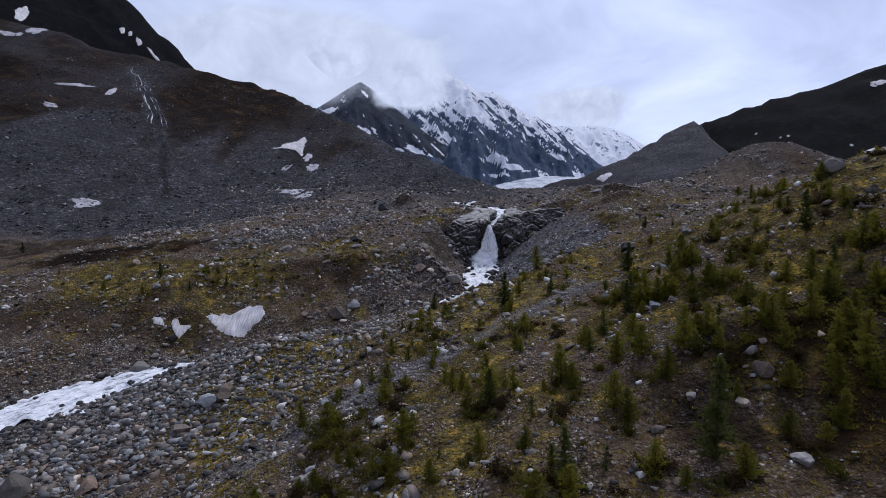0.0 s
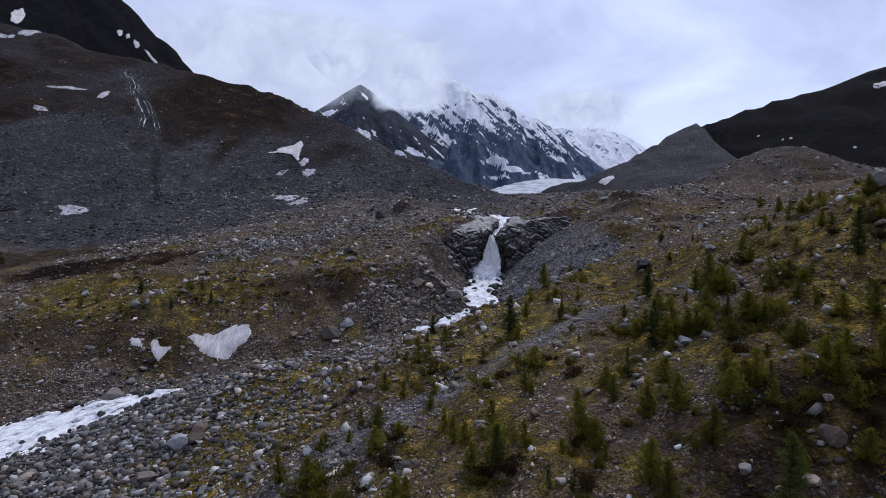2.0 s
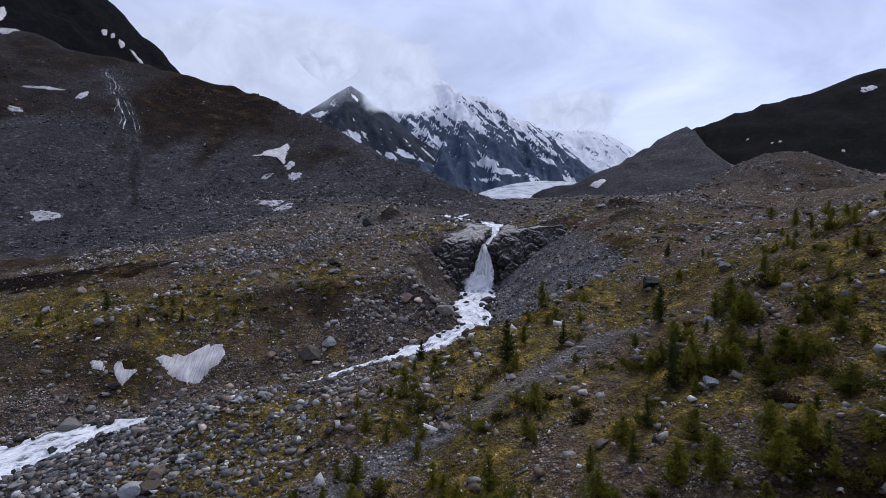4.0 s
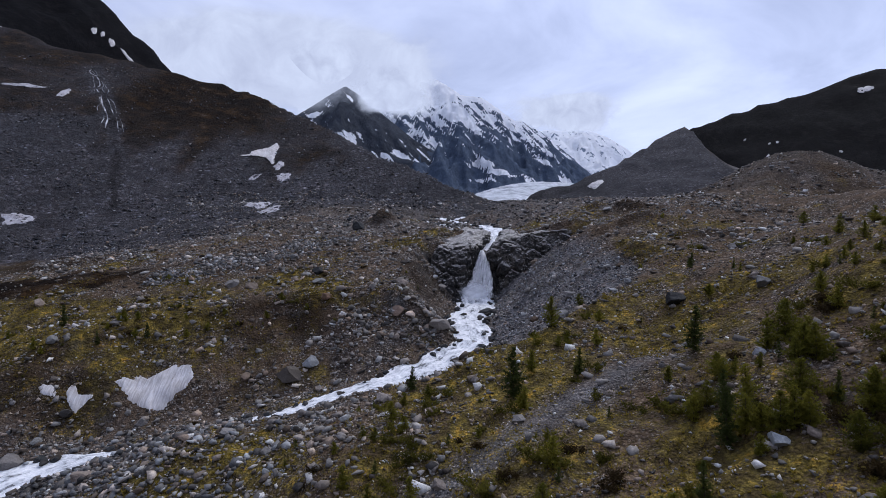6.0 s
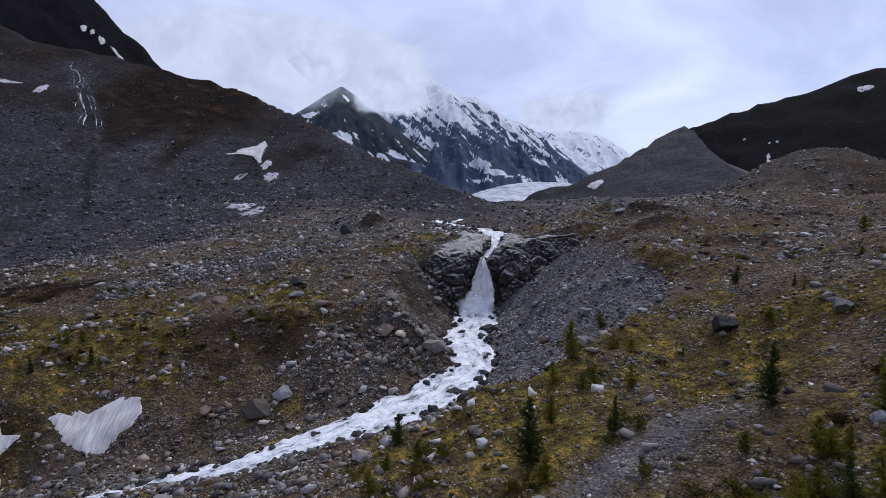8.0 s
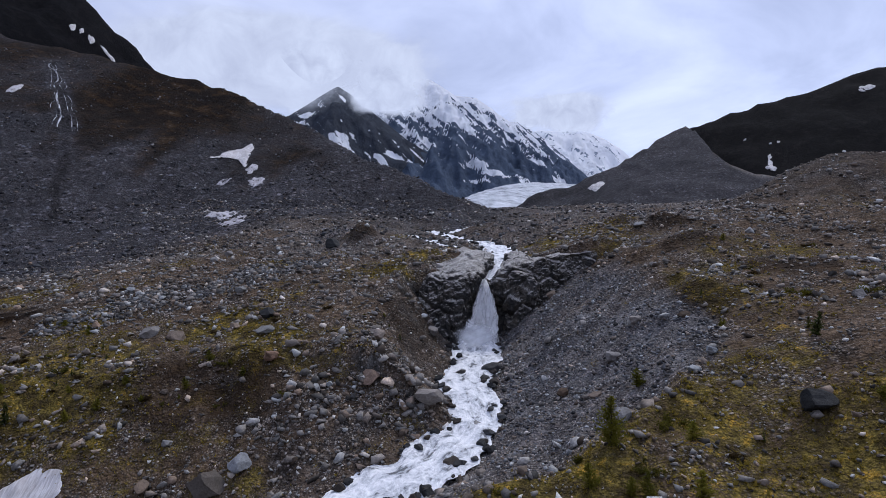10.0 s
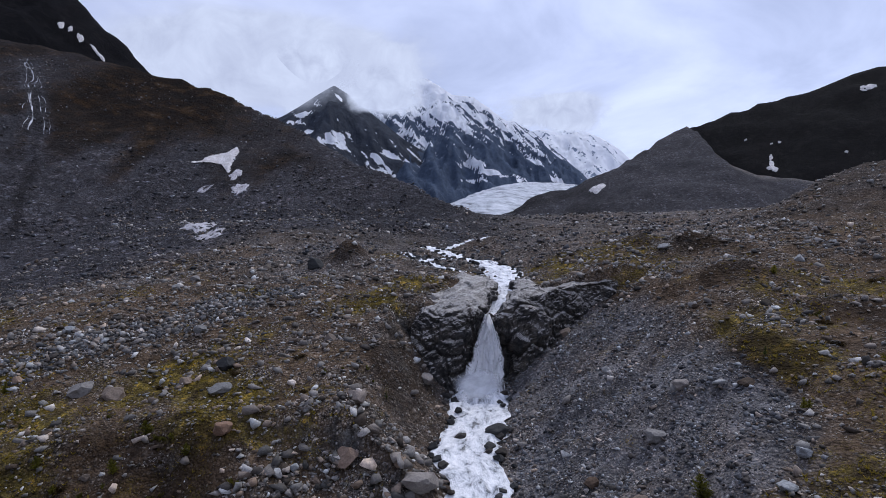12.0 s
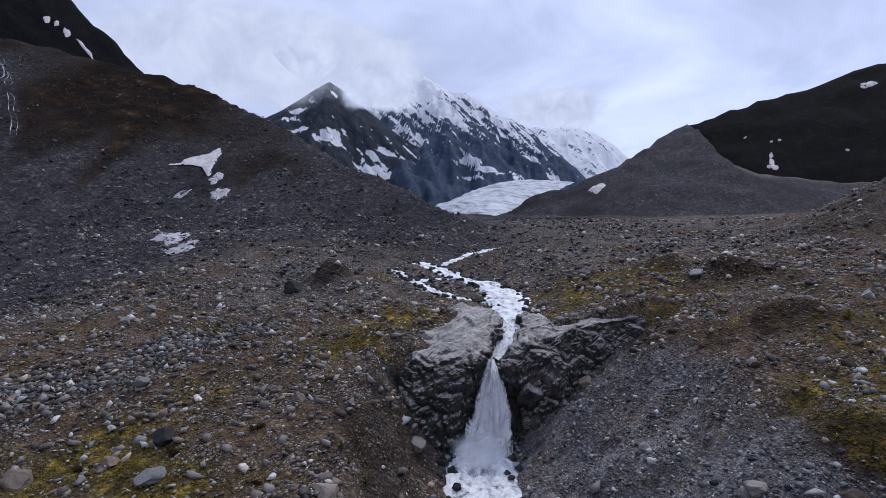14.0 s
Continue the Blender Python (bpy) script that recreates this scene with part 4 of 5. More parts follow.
rock_wall("outcrop_left", "dark bedded rock wall beside the waterfall, its worn top coloured paler", (
    column((-2.6, 108.5, 13.0), (-2.4, 110.8, 18.0), (-2.0, 114, 19.5)),
    column((-0.2, 106.2, 11.0), (0.4, 108.4, 18.4), (0.8, 112.4, 20.4)),
    column((2.0, 104.7, 10.2), (2.3, 106.9, 19.4), (2.8, 110.2, 20.0), (0, -0.2, 0), (0, -0.2, 0), (2.8, 114.0, 20.4)),
    column((4.6, 104.8, 10.2), (5.0, 106.2, 19.7), (5.0, 110.4, 20.6), (0.2, -0.2, 0), (0.3, -0.5, 0), (5.4, 117.6, 21.5)),
    column((5.4, 105.8, 10.4), (7.7, 106.5, 19.7), (7.2, 111.0, 21.4), (0.3, 0.2, 0), (0.1, -0.3, 0), (6.8, 118.4, 22.6)),
    column((6.4, 108.2, 10.6), (8.7, 108.0, 19.7), (8.4, 111.6, 21.4), (0.3, 0.3, 0), (0.1, 0, 0), (8.4, 118.2, 22.5)),
    column((8.4, 110.2, 11.5), (9.4, 110.2, 20.7), (9.1, 112.6, 21.6), (0.3, 0, 0), (0.3, 0, 0), (9.6, 117.4, 22.3)),
    column((10.2, 112.4, 17.0), (10.6, 112.6, 21.5), (10.0, 114.2, 22.0), (0.2, 0, 0), (0.2, 0, 0), (10.2, 116.8, 22.1)),
    column((10.9, 116.0, 19.0), (10.9, 116.0, 21.8), (10.4, 116.4, 22.0), rear=(10.4, 117.4, 21.6)),
), 3)
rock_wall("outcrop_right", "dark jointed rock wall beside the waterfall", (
    column((14.8, 117.0, 19.0), (14.9, 117.0, 21.6), (15.6, 117.6, 21.9)),
    column((13.2, 113.4, 17.0), (13.6, 113.5, 21.1), (15.0, 115.5, 22.0)),
    column((12.2, 111.2, 12.0), (11.9, 110.9, 20.2), (13.8, 113.8, 21.9), (0.4, 0, 0)),
    column((11.4, 109.4, 10.4), (10.3, 108.6, 19.4), (12.8, 112.6, 21.9), (0.9, 0.5, 0), (-0.6, -0.2, 0)),
    column((11.6, 107.4, 10.2), (11.0, 107.3, 20.0), (13.0, 111.6, 22.0), (0.7, 0.5, 0), (-0.9, -0.3, 0)),
    column((13.0, 106.0, 10.4), (12.8, 107.0, 20.8), (14.5, 111.2, 22.3), (0, -0.2, 0), (-0.1, -0.4, 0)),
    column((15.2, 106.4, 11.2), (15.4, 108.0, 21.2), (16.0, 110.6, 21.6), (0, -0.2, 0), (0, -0.3, 0)),
    column((17.6, 107.2, 12.6), (18.0, 109.2, 21.8), (18.2, 111.0, 22.0)),
    column((20.6, 107.8, 15.0), (21.0, 109.6, 22.2), (21.2, 111.2, 22.2)),
    column((24.4, 109.0, 17.6), (24.8, 111.0, 22.2), (25.0, 112.2, 22.2)),
), 5)

# ---- boulders ----
BROWN = stone_material("brown_stone", (0.10, 0.085, 0.07), (0.13, 0.11, 0.095), (0.17, 0.15, 0.13))
PALE = stone_material("pale_stone", (0.30, 0.30, 0.31), (0.38, 0.375, 0.37), (0.46, 0.45, 0.44))
DARK = stone_material("dark_wet_stone", (0.030, 0.030, 0.031), (0.055, 0.054, 0.054), (0.09, 0.088, 0.088))
TAN = stone_material("tan_stone", (0.31, 0.265, 0.235), (0.38, 0.325, 0.285), (0.44, 0.38, 0.335))
RUST = stone_material("rust_stone", (0.26, 0.16, 0.11), (0.31, 0.21, 0.155), (0.36, 0.31, 0.285))
GREY = stone_material("grey_stone", (0.19, 0.176, 0.166), (0.27, 0.252, 0.240), (0.37, 0.350, 0.334))
RIVER = stone_material("river_stone", (0.052, 0.050, 0.050), (0.20, 0.195, 0.195), (0.66, 0.65, 0.645))
FACE = stone_material("face_slate", (0.020, 0.020, 0.023), (0.105, 0.107, 0.117), (0.42, 0.42, 0.44))
SLATE = stone_material("scree_slate", (0.034, 0.035, 0.039), (0.215, 0.213, 0.222), (0.70, 0.70, 0.71))
SHAPES = []
for i in range(9):
    SHAPES.append(to_mesh("boulder", clipped_stone(40 + i, 3)))
KINDS = {}


def boulder(x, y, r, material, label, group="", sink=0.30, name="boulder"):
    rng = random.Random(int(x * 131 + y * 17))
    i = rng.randrange(len(SHAPES))
    key = (i, material.name)
    if key not in KINDS:
        me = SHAPES[i].copy()
        me.materials.append(material)
        KINDS[key] = me
    ob = new(name, KINDS[key])
    s = r * rng.uniform(0.92, 1.08)
    ob.matrix_world = Matrix.LocRotScale((x, y, surface(x, y) + r * (0.62 - sink)), Euler((rng.uniform(-0.25, 0.25), rng.uniform(-0.25, 0.25), rng.uniform(0, 6.28))), (s, s, s * rng.uniform(0.85, 1.1)))
    return tagged(ob, label, "boulder", group)


GREY_LABEL = "grey angular granite boulder on the stony moraine"
LARGE = (
    (1.7, 86.6, 1.35, TAN, "large tan boulder on the stream's edge"),
    (-3.6, 87.3, 1.1, RUST, "rust-stained boulder on the gully slope"),
    (8.2, 95.9, 1.1, DARK, "black wet boulder in the white stream"),
    (5.2, 95.4, 0.6, DARK, "black wet boulder in the white stream"),
    (6.5, 91.3, 0.35, DARK, "black wet boulder in the white stream"),
    (-8.1, 86.0, 0.5, PALE, "pale boulder above the stream"),
    (-7.2, 86.8, 0.45, PALE, "pale boulder above the stream"),
    (-10.2, 85.8, 0.5, GREY, GREY_LABEL),
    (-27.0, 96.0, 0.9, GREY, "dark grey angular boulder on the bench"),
    (-24.3, 96.2, 1.0, GREY, "flat grey slab among yellow moss"),
    (-14.7, 94.0, 0.8, GREY, GREY_LABEL),
    (-15.6, 97.8, 0.9, DARK, "dark angular boulder on the mossy bench"),
    (-18.5, 96.4, 0.6, GREY, GREY_LABEL),
    (-12.7, 88.8, 0.75, RUST, "rust-coloured boulder on the mossy bench"),
    (17.2, 83.7, 0.75, GREY, "rounded grey boulder lying on the grit bank"),
    (17.6, 94.6, 0.5, PALE, "pale boulder lying on the grey scree"),
    (17.4, 107.2, 0.75, GREY, "grey block under the rock wall"),
    (21.1, 75.0, 0.5, PALE, "pale boulder on the mossy hillside"),
    (18.8, 73.0, 0.5, PALE, "whitish boulder on the mossy hillside"),
    (41.0, 104.0, 0.55, PALE, "pale flat stone on the far slope"),
    (-14.2, 133.8, 1.5, DARK, "dark angular boulder beside an earth mound"),
    (-20.9, 106.0, 0.7, GREY, "flat grey stone on the cobbled band"),
    (-17.1, 115.1, 0.6, GREY, GREY_LABEL),
    (-24.2, 106.3, 0.45, PALE, "pale stone on the cobbled band"),
    (19.6, 49.6, 0.42, PALE, "white rounded stone among the shrubs"),
    (22.0, 65.9, 0.95, DARK, "dark boulder on the mossy hillside"),
    (-15.3, 79.5, 1.5, BROWN, "large brown-grey boulder at the foot of the bank"),
    (-13.1, 80.7, 1.0, PALE, "whitish broken boulder beside a brown one"),
    (-29.2, 74.8, 0.7, GREY, GREY_LABEL),
    (-37.0, 75.4, 0.7, DARK, "dark boulder at the foot of the snow patch"),
    (16.3, 42.4, 0.5, PALE, "pale boulder on the shrubby hillside"),
    (17.2, 44.0, 0.45, GREY, "grey stone on the shrubby hillside"),
    (-21.5, 50.7, 1.15, PALE, "pale flat-topped boulder on the stream plain"),
    (-23.0, 47.3, 0.85, GREY, "grey boulder on the stream plain"),
    (-21.0, 46.0, 0.6, GREY, "grey boulder on the stream plain"),
    (-32.0, 40.4, 1.35, BROWN, "tall brown-grey boulder on the stream plain"),
    (-26.1, 39.7, 0.85, RUST, "rust-coloured boulder on the stream plain"),
    (-38.0, 68.9, 1.3, GREY, "long grey boulder at the stream's bank"),
    (34.2, 48.8, 1.2, GREY, "round grey boulder on the hill crest"),
    (17.5, 30.0, 0.7, BROWN, "grey boulder on the shrubby hillside"),
    (16.4, 24.8, 0.42, PALE, "pale stone on the shrubby hillside"),
    (18.4, 31.6, 0.3, PALE, "small white stone among the shrubs"),
    (13.6, 29.9, 0.35, GREY, "grey stone on the shrubby hillside"),
    (-9.3, 43.1, 0.5, PALE, "flat pale stone beside low shrubs"),
    (15.8, 28.7, 0.4, PALE, "pale stone on the shrubby hillside"),
    (13.0, 69.9, 0.85, GREY, "grey boulder beside a young larch"),
    (5.8, 84.8, 0.45, GREY, "grey stone at the stream's edge"),
    (3.2, 79.3, 0.7, DARK, "black wet boulder in the white stream"),
)
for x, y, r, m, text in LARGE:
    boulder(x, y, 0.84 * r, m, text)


def on_water(x, y, margin=0.0):
    for line in (LOWER, *ABOVE):
        d, bed, w, side = along(line, np.array([float(x)]), np.array([float(y)]))
        if d[0] < w[0] * 1.25 + margin:
            return True
    return False


# stones that break the stream's surface
rng = random.Random(5)
for p, q in list(zip(LOWER[:-2], LOWER[1:-1])) + list(zip(UPPER[3:-1], UPPER[4:])) + list(zip(SIDE[:-1], SIDE[1:])) + list(zip(BRAID[:-1], BRAID[1:])):
    for _ in range(8):
        t, side, r = rng.random(), rng.choice((-1, 1)) * rng.uniform(0.5, 1.5) ** 0.7, rng.uniform(0.18, 0.42)
        d = (q - p)[:2] / np.linalg.norm((q - p)[:2])
        c = p + t * (q - p)
        ob = boulder(c[0] - d[1] * side * c[3], c[1] + d[0] * side * c[3], r, DARK, "wet dark stone in the white stream", "stones in the stream", 0.0, "stream_stone")
        ob.location.z = c[2] + r * 0.1

# boulders strewn over the moraine, the large ones one by one
rng = random.Random(11)
made = 0
while made < 80:
    x, y = rng.uniform(-58, 36), rng.uniform(28, 132)
    if abs(x) > y * 0.85 + 4 or on_water(x, y, 0.5) or math.hypot(x + 29.6, y - 78.8) < 5.5:
        continue
    plain = math.exp(-((x + 30) / 16) ** 2 - ((y - 56) / 16) ** 2)
    if rng.random() > (0.08 if x > 0 and y < 76 else 0.22) + 0.78 * plain:
        continue
    boulder(x, y, rng.uniform(0.28, 0.42) + 0.35 * rng.random() ** 3, rng.choice((GREY, GREY, TAN, PALE, BROWN, GREY)), GREY_LABEL, "boulders on the moraine")
    made += 1


# ---- loose stones ----
def broken_stone(seed, corners):
    """A small angular stone: the hull of a few corners."""
    rng = random.Random(seed)
    bm = bmesh.new()
    for _ in range(corners):
        d = Vector((rng.gauss(0, 1), rng.gauss(0, 1), rng.gauss(0, 1))).normalized()
        d = d / max(abs(d.x), abs(d.y), abs(d.z)) * 0.45 + d * 0.55
        bm.verts.new(d * rng.uniform(0.8, 1.1))
    hull = bmesh.ops.convex_hull(bm, input=bm.verts[:])
    bmesh.ops.delete(bm, geom=[g for g in hull["geom_interior"] if isinstance(g, bmesh.types.BMVert)], context="VERTS")
    bmesh.ops.triangulate(bm, faces=bm.faces[:])
    bm.verts.index_update()
    return bm


def stone_field(name, count, area, sizes, weight, corners, seed, label, material=None):
    """Loose stones by the thousand as one mesh."""
    rs = np.random.RandomState(seed)
    x = rs.uniform(area[0], area[1], count * 6)
    y = rs.uniform(area[2], area[3], count * 6)
    w = weight(x, y)
    for line in (LOWER, *ABOVE):
        d, bed, half, side = along(line, x, y)
        w = np.where(d < half * 1.1, 0, w)
    for sx, sy, sr in ((-30.4, 78.6, 2.6), (-27.2, 79.4, 2.2), (-36.8, 76.8, 1.2)):
        w = np.where(np.hypot(x - sx, y - sy) < sr, 0, w)
    keep = np.nonzero(rs.rand(len(x)) < w)[0][:count]
    x, y = x[keep], y[keep]
    n = len(x)
    r = np.clip(sizes[0] * rs.rand(n) ** -0.45, sizes[0], sizes[1])
    z = height(x, y) + r * 0.22
    base = []
    for i in range(14):
        bm = broken_stone(seed * 20 + i, corners)
        bm.verts.ensure_lookup_table()
        base.append((np.array([v.co[:] for v in bm.verts]), np.array([[v.index for v in f.verts] for f in bm.faces])))
        bm.free()
    pick = rs.randint(0, 14, n)
    a, b = rs.uniform(0, 2 * np.pi, n), rs.normal(0, 0.5, n)
    long, wide, flat = rs.uniform(0.9, 1.5, n), rs.uniform(0.75, 1.1, n), rs.uniform(0.5, 0.95, n)
    verts, faces, at = [], [], 0
    for i, (bv, bf) in enumerate(base):
        s = np.nonzero(pick == i)[0]
        ca, sa, cb, sb = np.cos(a[s])[:, None], np.sin(a[s])[:, None], np.cos(b[s])[:, None], np.sin(b[s])[:, None]
        X, Y, Z = bv[None, :, 0] * long[s][:, None], bv[None, :, 1] * wide[s][:, None], bv[None, :, 2] * flat[s][:, None]
        Y, Z = Y * cb - Z * sb, Y * sb + Z * cb
        X, Y = X * ca - Y * sa, X * sa + Y * ca
        rr = r[s][:, None]
        v = np.stack((X * rr + x[s][:, None], Y * rr + y[s][:, None], Z * rr + z[s][:, None]), -1)
        f = bf[None] + (np.arange(len(s)) * len(bv))[:, None, None] + at
        verts.append(v.reshape(-1, 3))
        faces.append(f.reshape(-1, 3))
        at += len(s) * len(bv)
    me = faces_mesh(name, np.concatenate(verts), np.concatenate(faces), None, False)
    return tagged(part(name, me, material or STONE), label, "stones", kind="stuff")


def patchy(x, y, seed, scale=5.0):
    return np.clip(0.5 + 1.6 * fbm(x / scale, y / scale, 3, seed), 0, 1)


def strewn(x, y):
    d, bed, w, side = along(LOWER, x, y)
    plain = np.exp(-((x + 27) / 17) ** 2 - ((y - 54) / 17) ** 2)
    edge = np.exp(-np.maximum(d - w, 0) / 5.0)
    clear = (1 - 0.35 * scree_cover(x, y) * (x > 4)) * (1 - 0.9 * earth_shade_cover(x, y))
    in_view = (np.abs(x) < y * 0.9 + 8)
    return np.clip(0.75 * patchy(x, y, 83, 2.2) ** 2 + 0.08 + 0.8 * plain + 0.5 * edge, 0, 1) * clear * in_view


def strewn_big(x, y):
    d, bed, w, side = along(LOWER, x, y)
    plain = np.exp(-((x + 27) / 17) ** 2 - ((y - 54) / 17) ** 2)
    return np.clip(0.05 + 0.9 * patchy(x, y, 84, 3.2) ** 3 + 0.8 * np.exp(-((x + 26) / 9) ** 2 - ((y - 107.5 - 0.35 * (x + 26)) / 3.0) ** 2) + 0.7 * plain + 0.35 * np.exp(-np.maximum(d - w, 0) / 4.0), 0, 1) * (1 - 0.8 * scree_cover(x, y) * (x > 4)) * (1 - 0.9 * earth_shade_cover(x, y)) * (1 - 0.6 * smooth(x, -4, 6) * (1 - smooth(y, 68, 84))) * (np.abs(x) < y * 0.9 + 8)


stone_field("cobbles", 13000, (-70, 55, 24, 135), (0.13, 0.46), strewn_big, 10, 71, "grey and pale angular cobbles strewn over the moraine")
stone_field("river_cobbles", 3000, (-50, -8, 32, 74), (0.17, 0.44), lambda x, y: np.exp(-((x + 29) / 12) ** 2 - ((y - 54) / 13) ** 2), 10, 74, "blue-grey river cobbles packed on the stream plain", RIVER)
stone_field("bank_stones", 1500, (-16, 6, 77, 99), (0.11, 0.55), lambda x, y: np.exp(-((x + 4) / 7.5) ** 2 - ((y - 86) / 6) ** 2) * patchy(x, y, 86, 1.8), 10, 76, "pale and grey stones heaped on the stream's bank")
stone_field("small_stones", 42000, (-75, 60, 24, 140), (0.06, 0.18), strewn, 8, 72, "small grey and pale stones covering the ground")
stone_field("plateau_stones", 18000, (-70, 105, 104, 190), (0.10, 0.48), lambda x, y: (0.06 + 0.9 * patchy(x, y, 89, 4.0) ** 2), 10, 75, "mixed grey and tan stones on the flat above the falls")
stone_field("scree_stones", 27000, (-190, 60, 130, 288), (0.11, 0.55), lambda x, y: (0.12 + 0.88 * patchy(x, y, 87, 9) ** 2) * (1 - 0.75 * upper_face(x, y)), 8, 73, "loose blue-grey blocks on the great moraine's face", FACE)

stone_field("band_cobbles", 3600, (-40, -12, 96, 120), (0.11, 0.40), lambda x, y: np.exp(-((y - 107.4 - 0.87 * (x + 26.5)) / 3.2) ** 2) * (0.25 + patchy(x, y, 90, 2.0)), 8, 79, "band of blue-grey and pale cobbles across the bench", RIVER)
stone_field("bank_grit", 11000, (6, 34, 64, 113), (0.05, 0.24), lambda x, y: scree_cover(x, y) * (0.25 + 0.75 * patchy(x * 0.5 + y * 0.9, x - y, 88, 2.5) ** 2), 8, 77, "grey stones caught on the steep bank of grit", SLATE)

# ---- snow patches ----
def snow_patch(x, y, rx, ry, turn, seed, label, thick=0.22, material=None):
    th = np.linspace(0, 2 * np.pi, 72)
    rho = np.linspace(0, 1, 14)
    R, T = np.meshgrid(rho, th, indexing="ij")
    edge = 1 + 0.7 * fbm(np.cos(T) * 1.3 + seed, np.sin(T) * 1.3, 6, seed, 0.58)
    u, v = R * edge * np.cos(T) * rx, R * edge * np.sin(T) * ry
    c, s = math.cos(radians(turn)), math.sin(radians(turn))
    X, Y = x + u * c - v * s, y + u * s + v * c
    Z = height(X, Y) + thick * (1 - R ** 5) - 0.10 * R ** 5 + 0.12 * thick * fbm(X, Y, 2, seed)
    tagged(part("snow_patch", grid_mesh("snow_patch", X, Y, Z), material or SNOW), label, "snow patch", "old snow patches")


def snow_sheet(outline, seed, label, thick=0.22, material=None):
    """A snow patch with the outline given, ragged at its edge."""
    ring = np.array(outline, float)
    cx, cy = ring.mean(0)
    loop = spline(np.concatenate((ring, ring[:1])), 12)
    u = np.linspace(0, 1, len(loop))
    ragged = 1 + 0.26 * fbm(np.cos(u * 6.2832) * 2.5 + seed, np.sin(u * 6.2832) * 2.5, 5, seed, 0.6)
    R = np.linspace(0, 1, 16)[:, None]
    X, Y = cx + R * (loop[:, 0] - cx) * ragged, cy + R * (loop[:, 1] - cy) * ragged
    Z = height(X, Y) + thick * (1 - R ** 5) - 0.10 * R ** 5 + 0.12 * thick * fbm(X, Y, 2, seed)
    tagged(part("snow_patch", grid_mesh("snow_patch", X, Y, Z), material or SNOW), label, "snow patch", "old snow patches")


NEAR_SNOW = "dirty grooved snow patch melting on the stony bank"
FAR_SNOW = "old snow patch on the dark mountainside"
snow_sheet(((-33.9, 78.7), (-32.2, 79.7), (-30.6, 79.9), (-29.0, 81.0), (-27.0, 80.9), (-25.0, 78.6), (-26.8, 77.4), (-28.4, 76.4), (-30.4, 76.5), (-32.2, 77.4)), 1, NEAR_SNOW)
snow_sheet(((-38.2, 76.9), (-37.6, 76.3), (-36.6, 75.9), (-35.5, 77.4), (-36.8, 77.1), (-37.7, 77.9)), 2, NEAR_SNOW)
snow_patch(-39.4, 76.3, 0.9, 0.5, -10, 4, NEAR_SNOW)
snow_sheet(((-67.0, 214.9), (-63.0, 222.0), (-57.6, 231.8), (-54.8, 224), (-53.2, 211.5), (-54.6, 213.2), (-57.2, 218.6), (-61, 218.8)), 5, "broad old snow patch on the great moraine", 0.3)
for x, y, rx, ry, turn in ((-51.2, 210, 1.8, 3.0, 10), (-56.7, 202, 2.0, 1.6, 30), (-47, 201, 2.4, 3.2, 0), (-46, 171, 3.6, 4.5, 20), (-40.5, 162, 2.8, 3, 10),
                           (-158, 240, 7, 2.0, 25), (-101, 157, 4.2, 3, 0), (-222, 290, 6, 3, 0), (-216, 300, 3.8, 5, 0), (-152, 217, 3, 2, 0), (-142, 240, 1.4, 4, 10)):
    snow_patch(x, y, rx, ry, turn, int(x * 3 + y) % 97 + 10, "old snow patch on the great moraine", 0.3, PATCHED_SNOW)
for x, y, rx, ry, turn in ((-328, 642, 9, 3.2, -20), (-343, 637, 2.4, 6, 14), (-350, 632, 1.6, 4, 5), (-357, 628, 2.2, 5, 12), (-396, 531, 4, 14, 20), (-470, 650, 8, 7, 0), (403, 669, 2.6, 21, -28), (393, 650, 4.5, 6, -30), (432, 700, 2.5, 1.6, 0), (424, 703, 1.6, 1.2, 0), (470, 643, 2.0, 1.3, 0), (409, 731, 1.5, 1.0, 0), (585, 752, 9, 7, 10), (572, 746, 3, 4, 0), (125, 431, 4.5, 9, -20)):
    snow_patch(x, y, rx, ry, turn, int(x * 3 + y) % 97 + 10, FAR_SNOW, 1.2)

# ---- the rill on the great moraine ----
def build_rill():
    k = Nodes("rill_water")
    uv = k.add("UVMap").outputs["UV"]
    f = k.noise(1.4, 5, 0.65, k.scaled(uv, 1.2, 0.12, 1))
    mat = k.finish((0.78, 0.80, 0.84), 0.5)
    k.plug(k.bsdf, "Alpha", k.ramp(f, (0.42, 0.0), (0.60, 0.75)))
    rill = new("hillside_rill")
    tagged(rill, "thin white cascade running down dark rocks", "cascade")
    for dx, wide in ((0.0, 0.22), (3.0, 0.09), (-2.0, 0.06), (4.6, 0.06)):
        t = np.linspace(0, 1, 90)
        cx = np.interp(t, (0, 0.35, 0.65, 1), (-153.6, -138.8, -125.9, -112)) + dx * (0.15 + t) + 2.4 * value_noise(t * 9, t * 0 + dx, 3)
        cy = np.interp(t, (0, 0.35, 0.65, 1), (277.2, 257.2, 238.6, 217))
        v = np.linspace(-1, 1, 5)
        X = cx[:, None] + v[None] * wide * 1.3
        Y = np.broadcast_to(cy[:, None], X.shape)
        Z = height(X, Y) + 0.4
        part("strand", grid_mesh("strand", X, Y, Z, np.stack((v[None] * wide + 0 * cx[:, None], 60 * t[:, None] + 0 * v[None]), -1)), mat, rill)


build_rill()


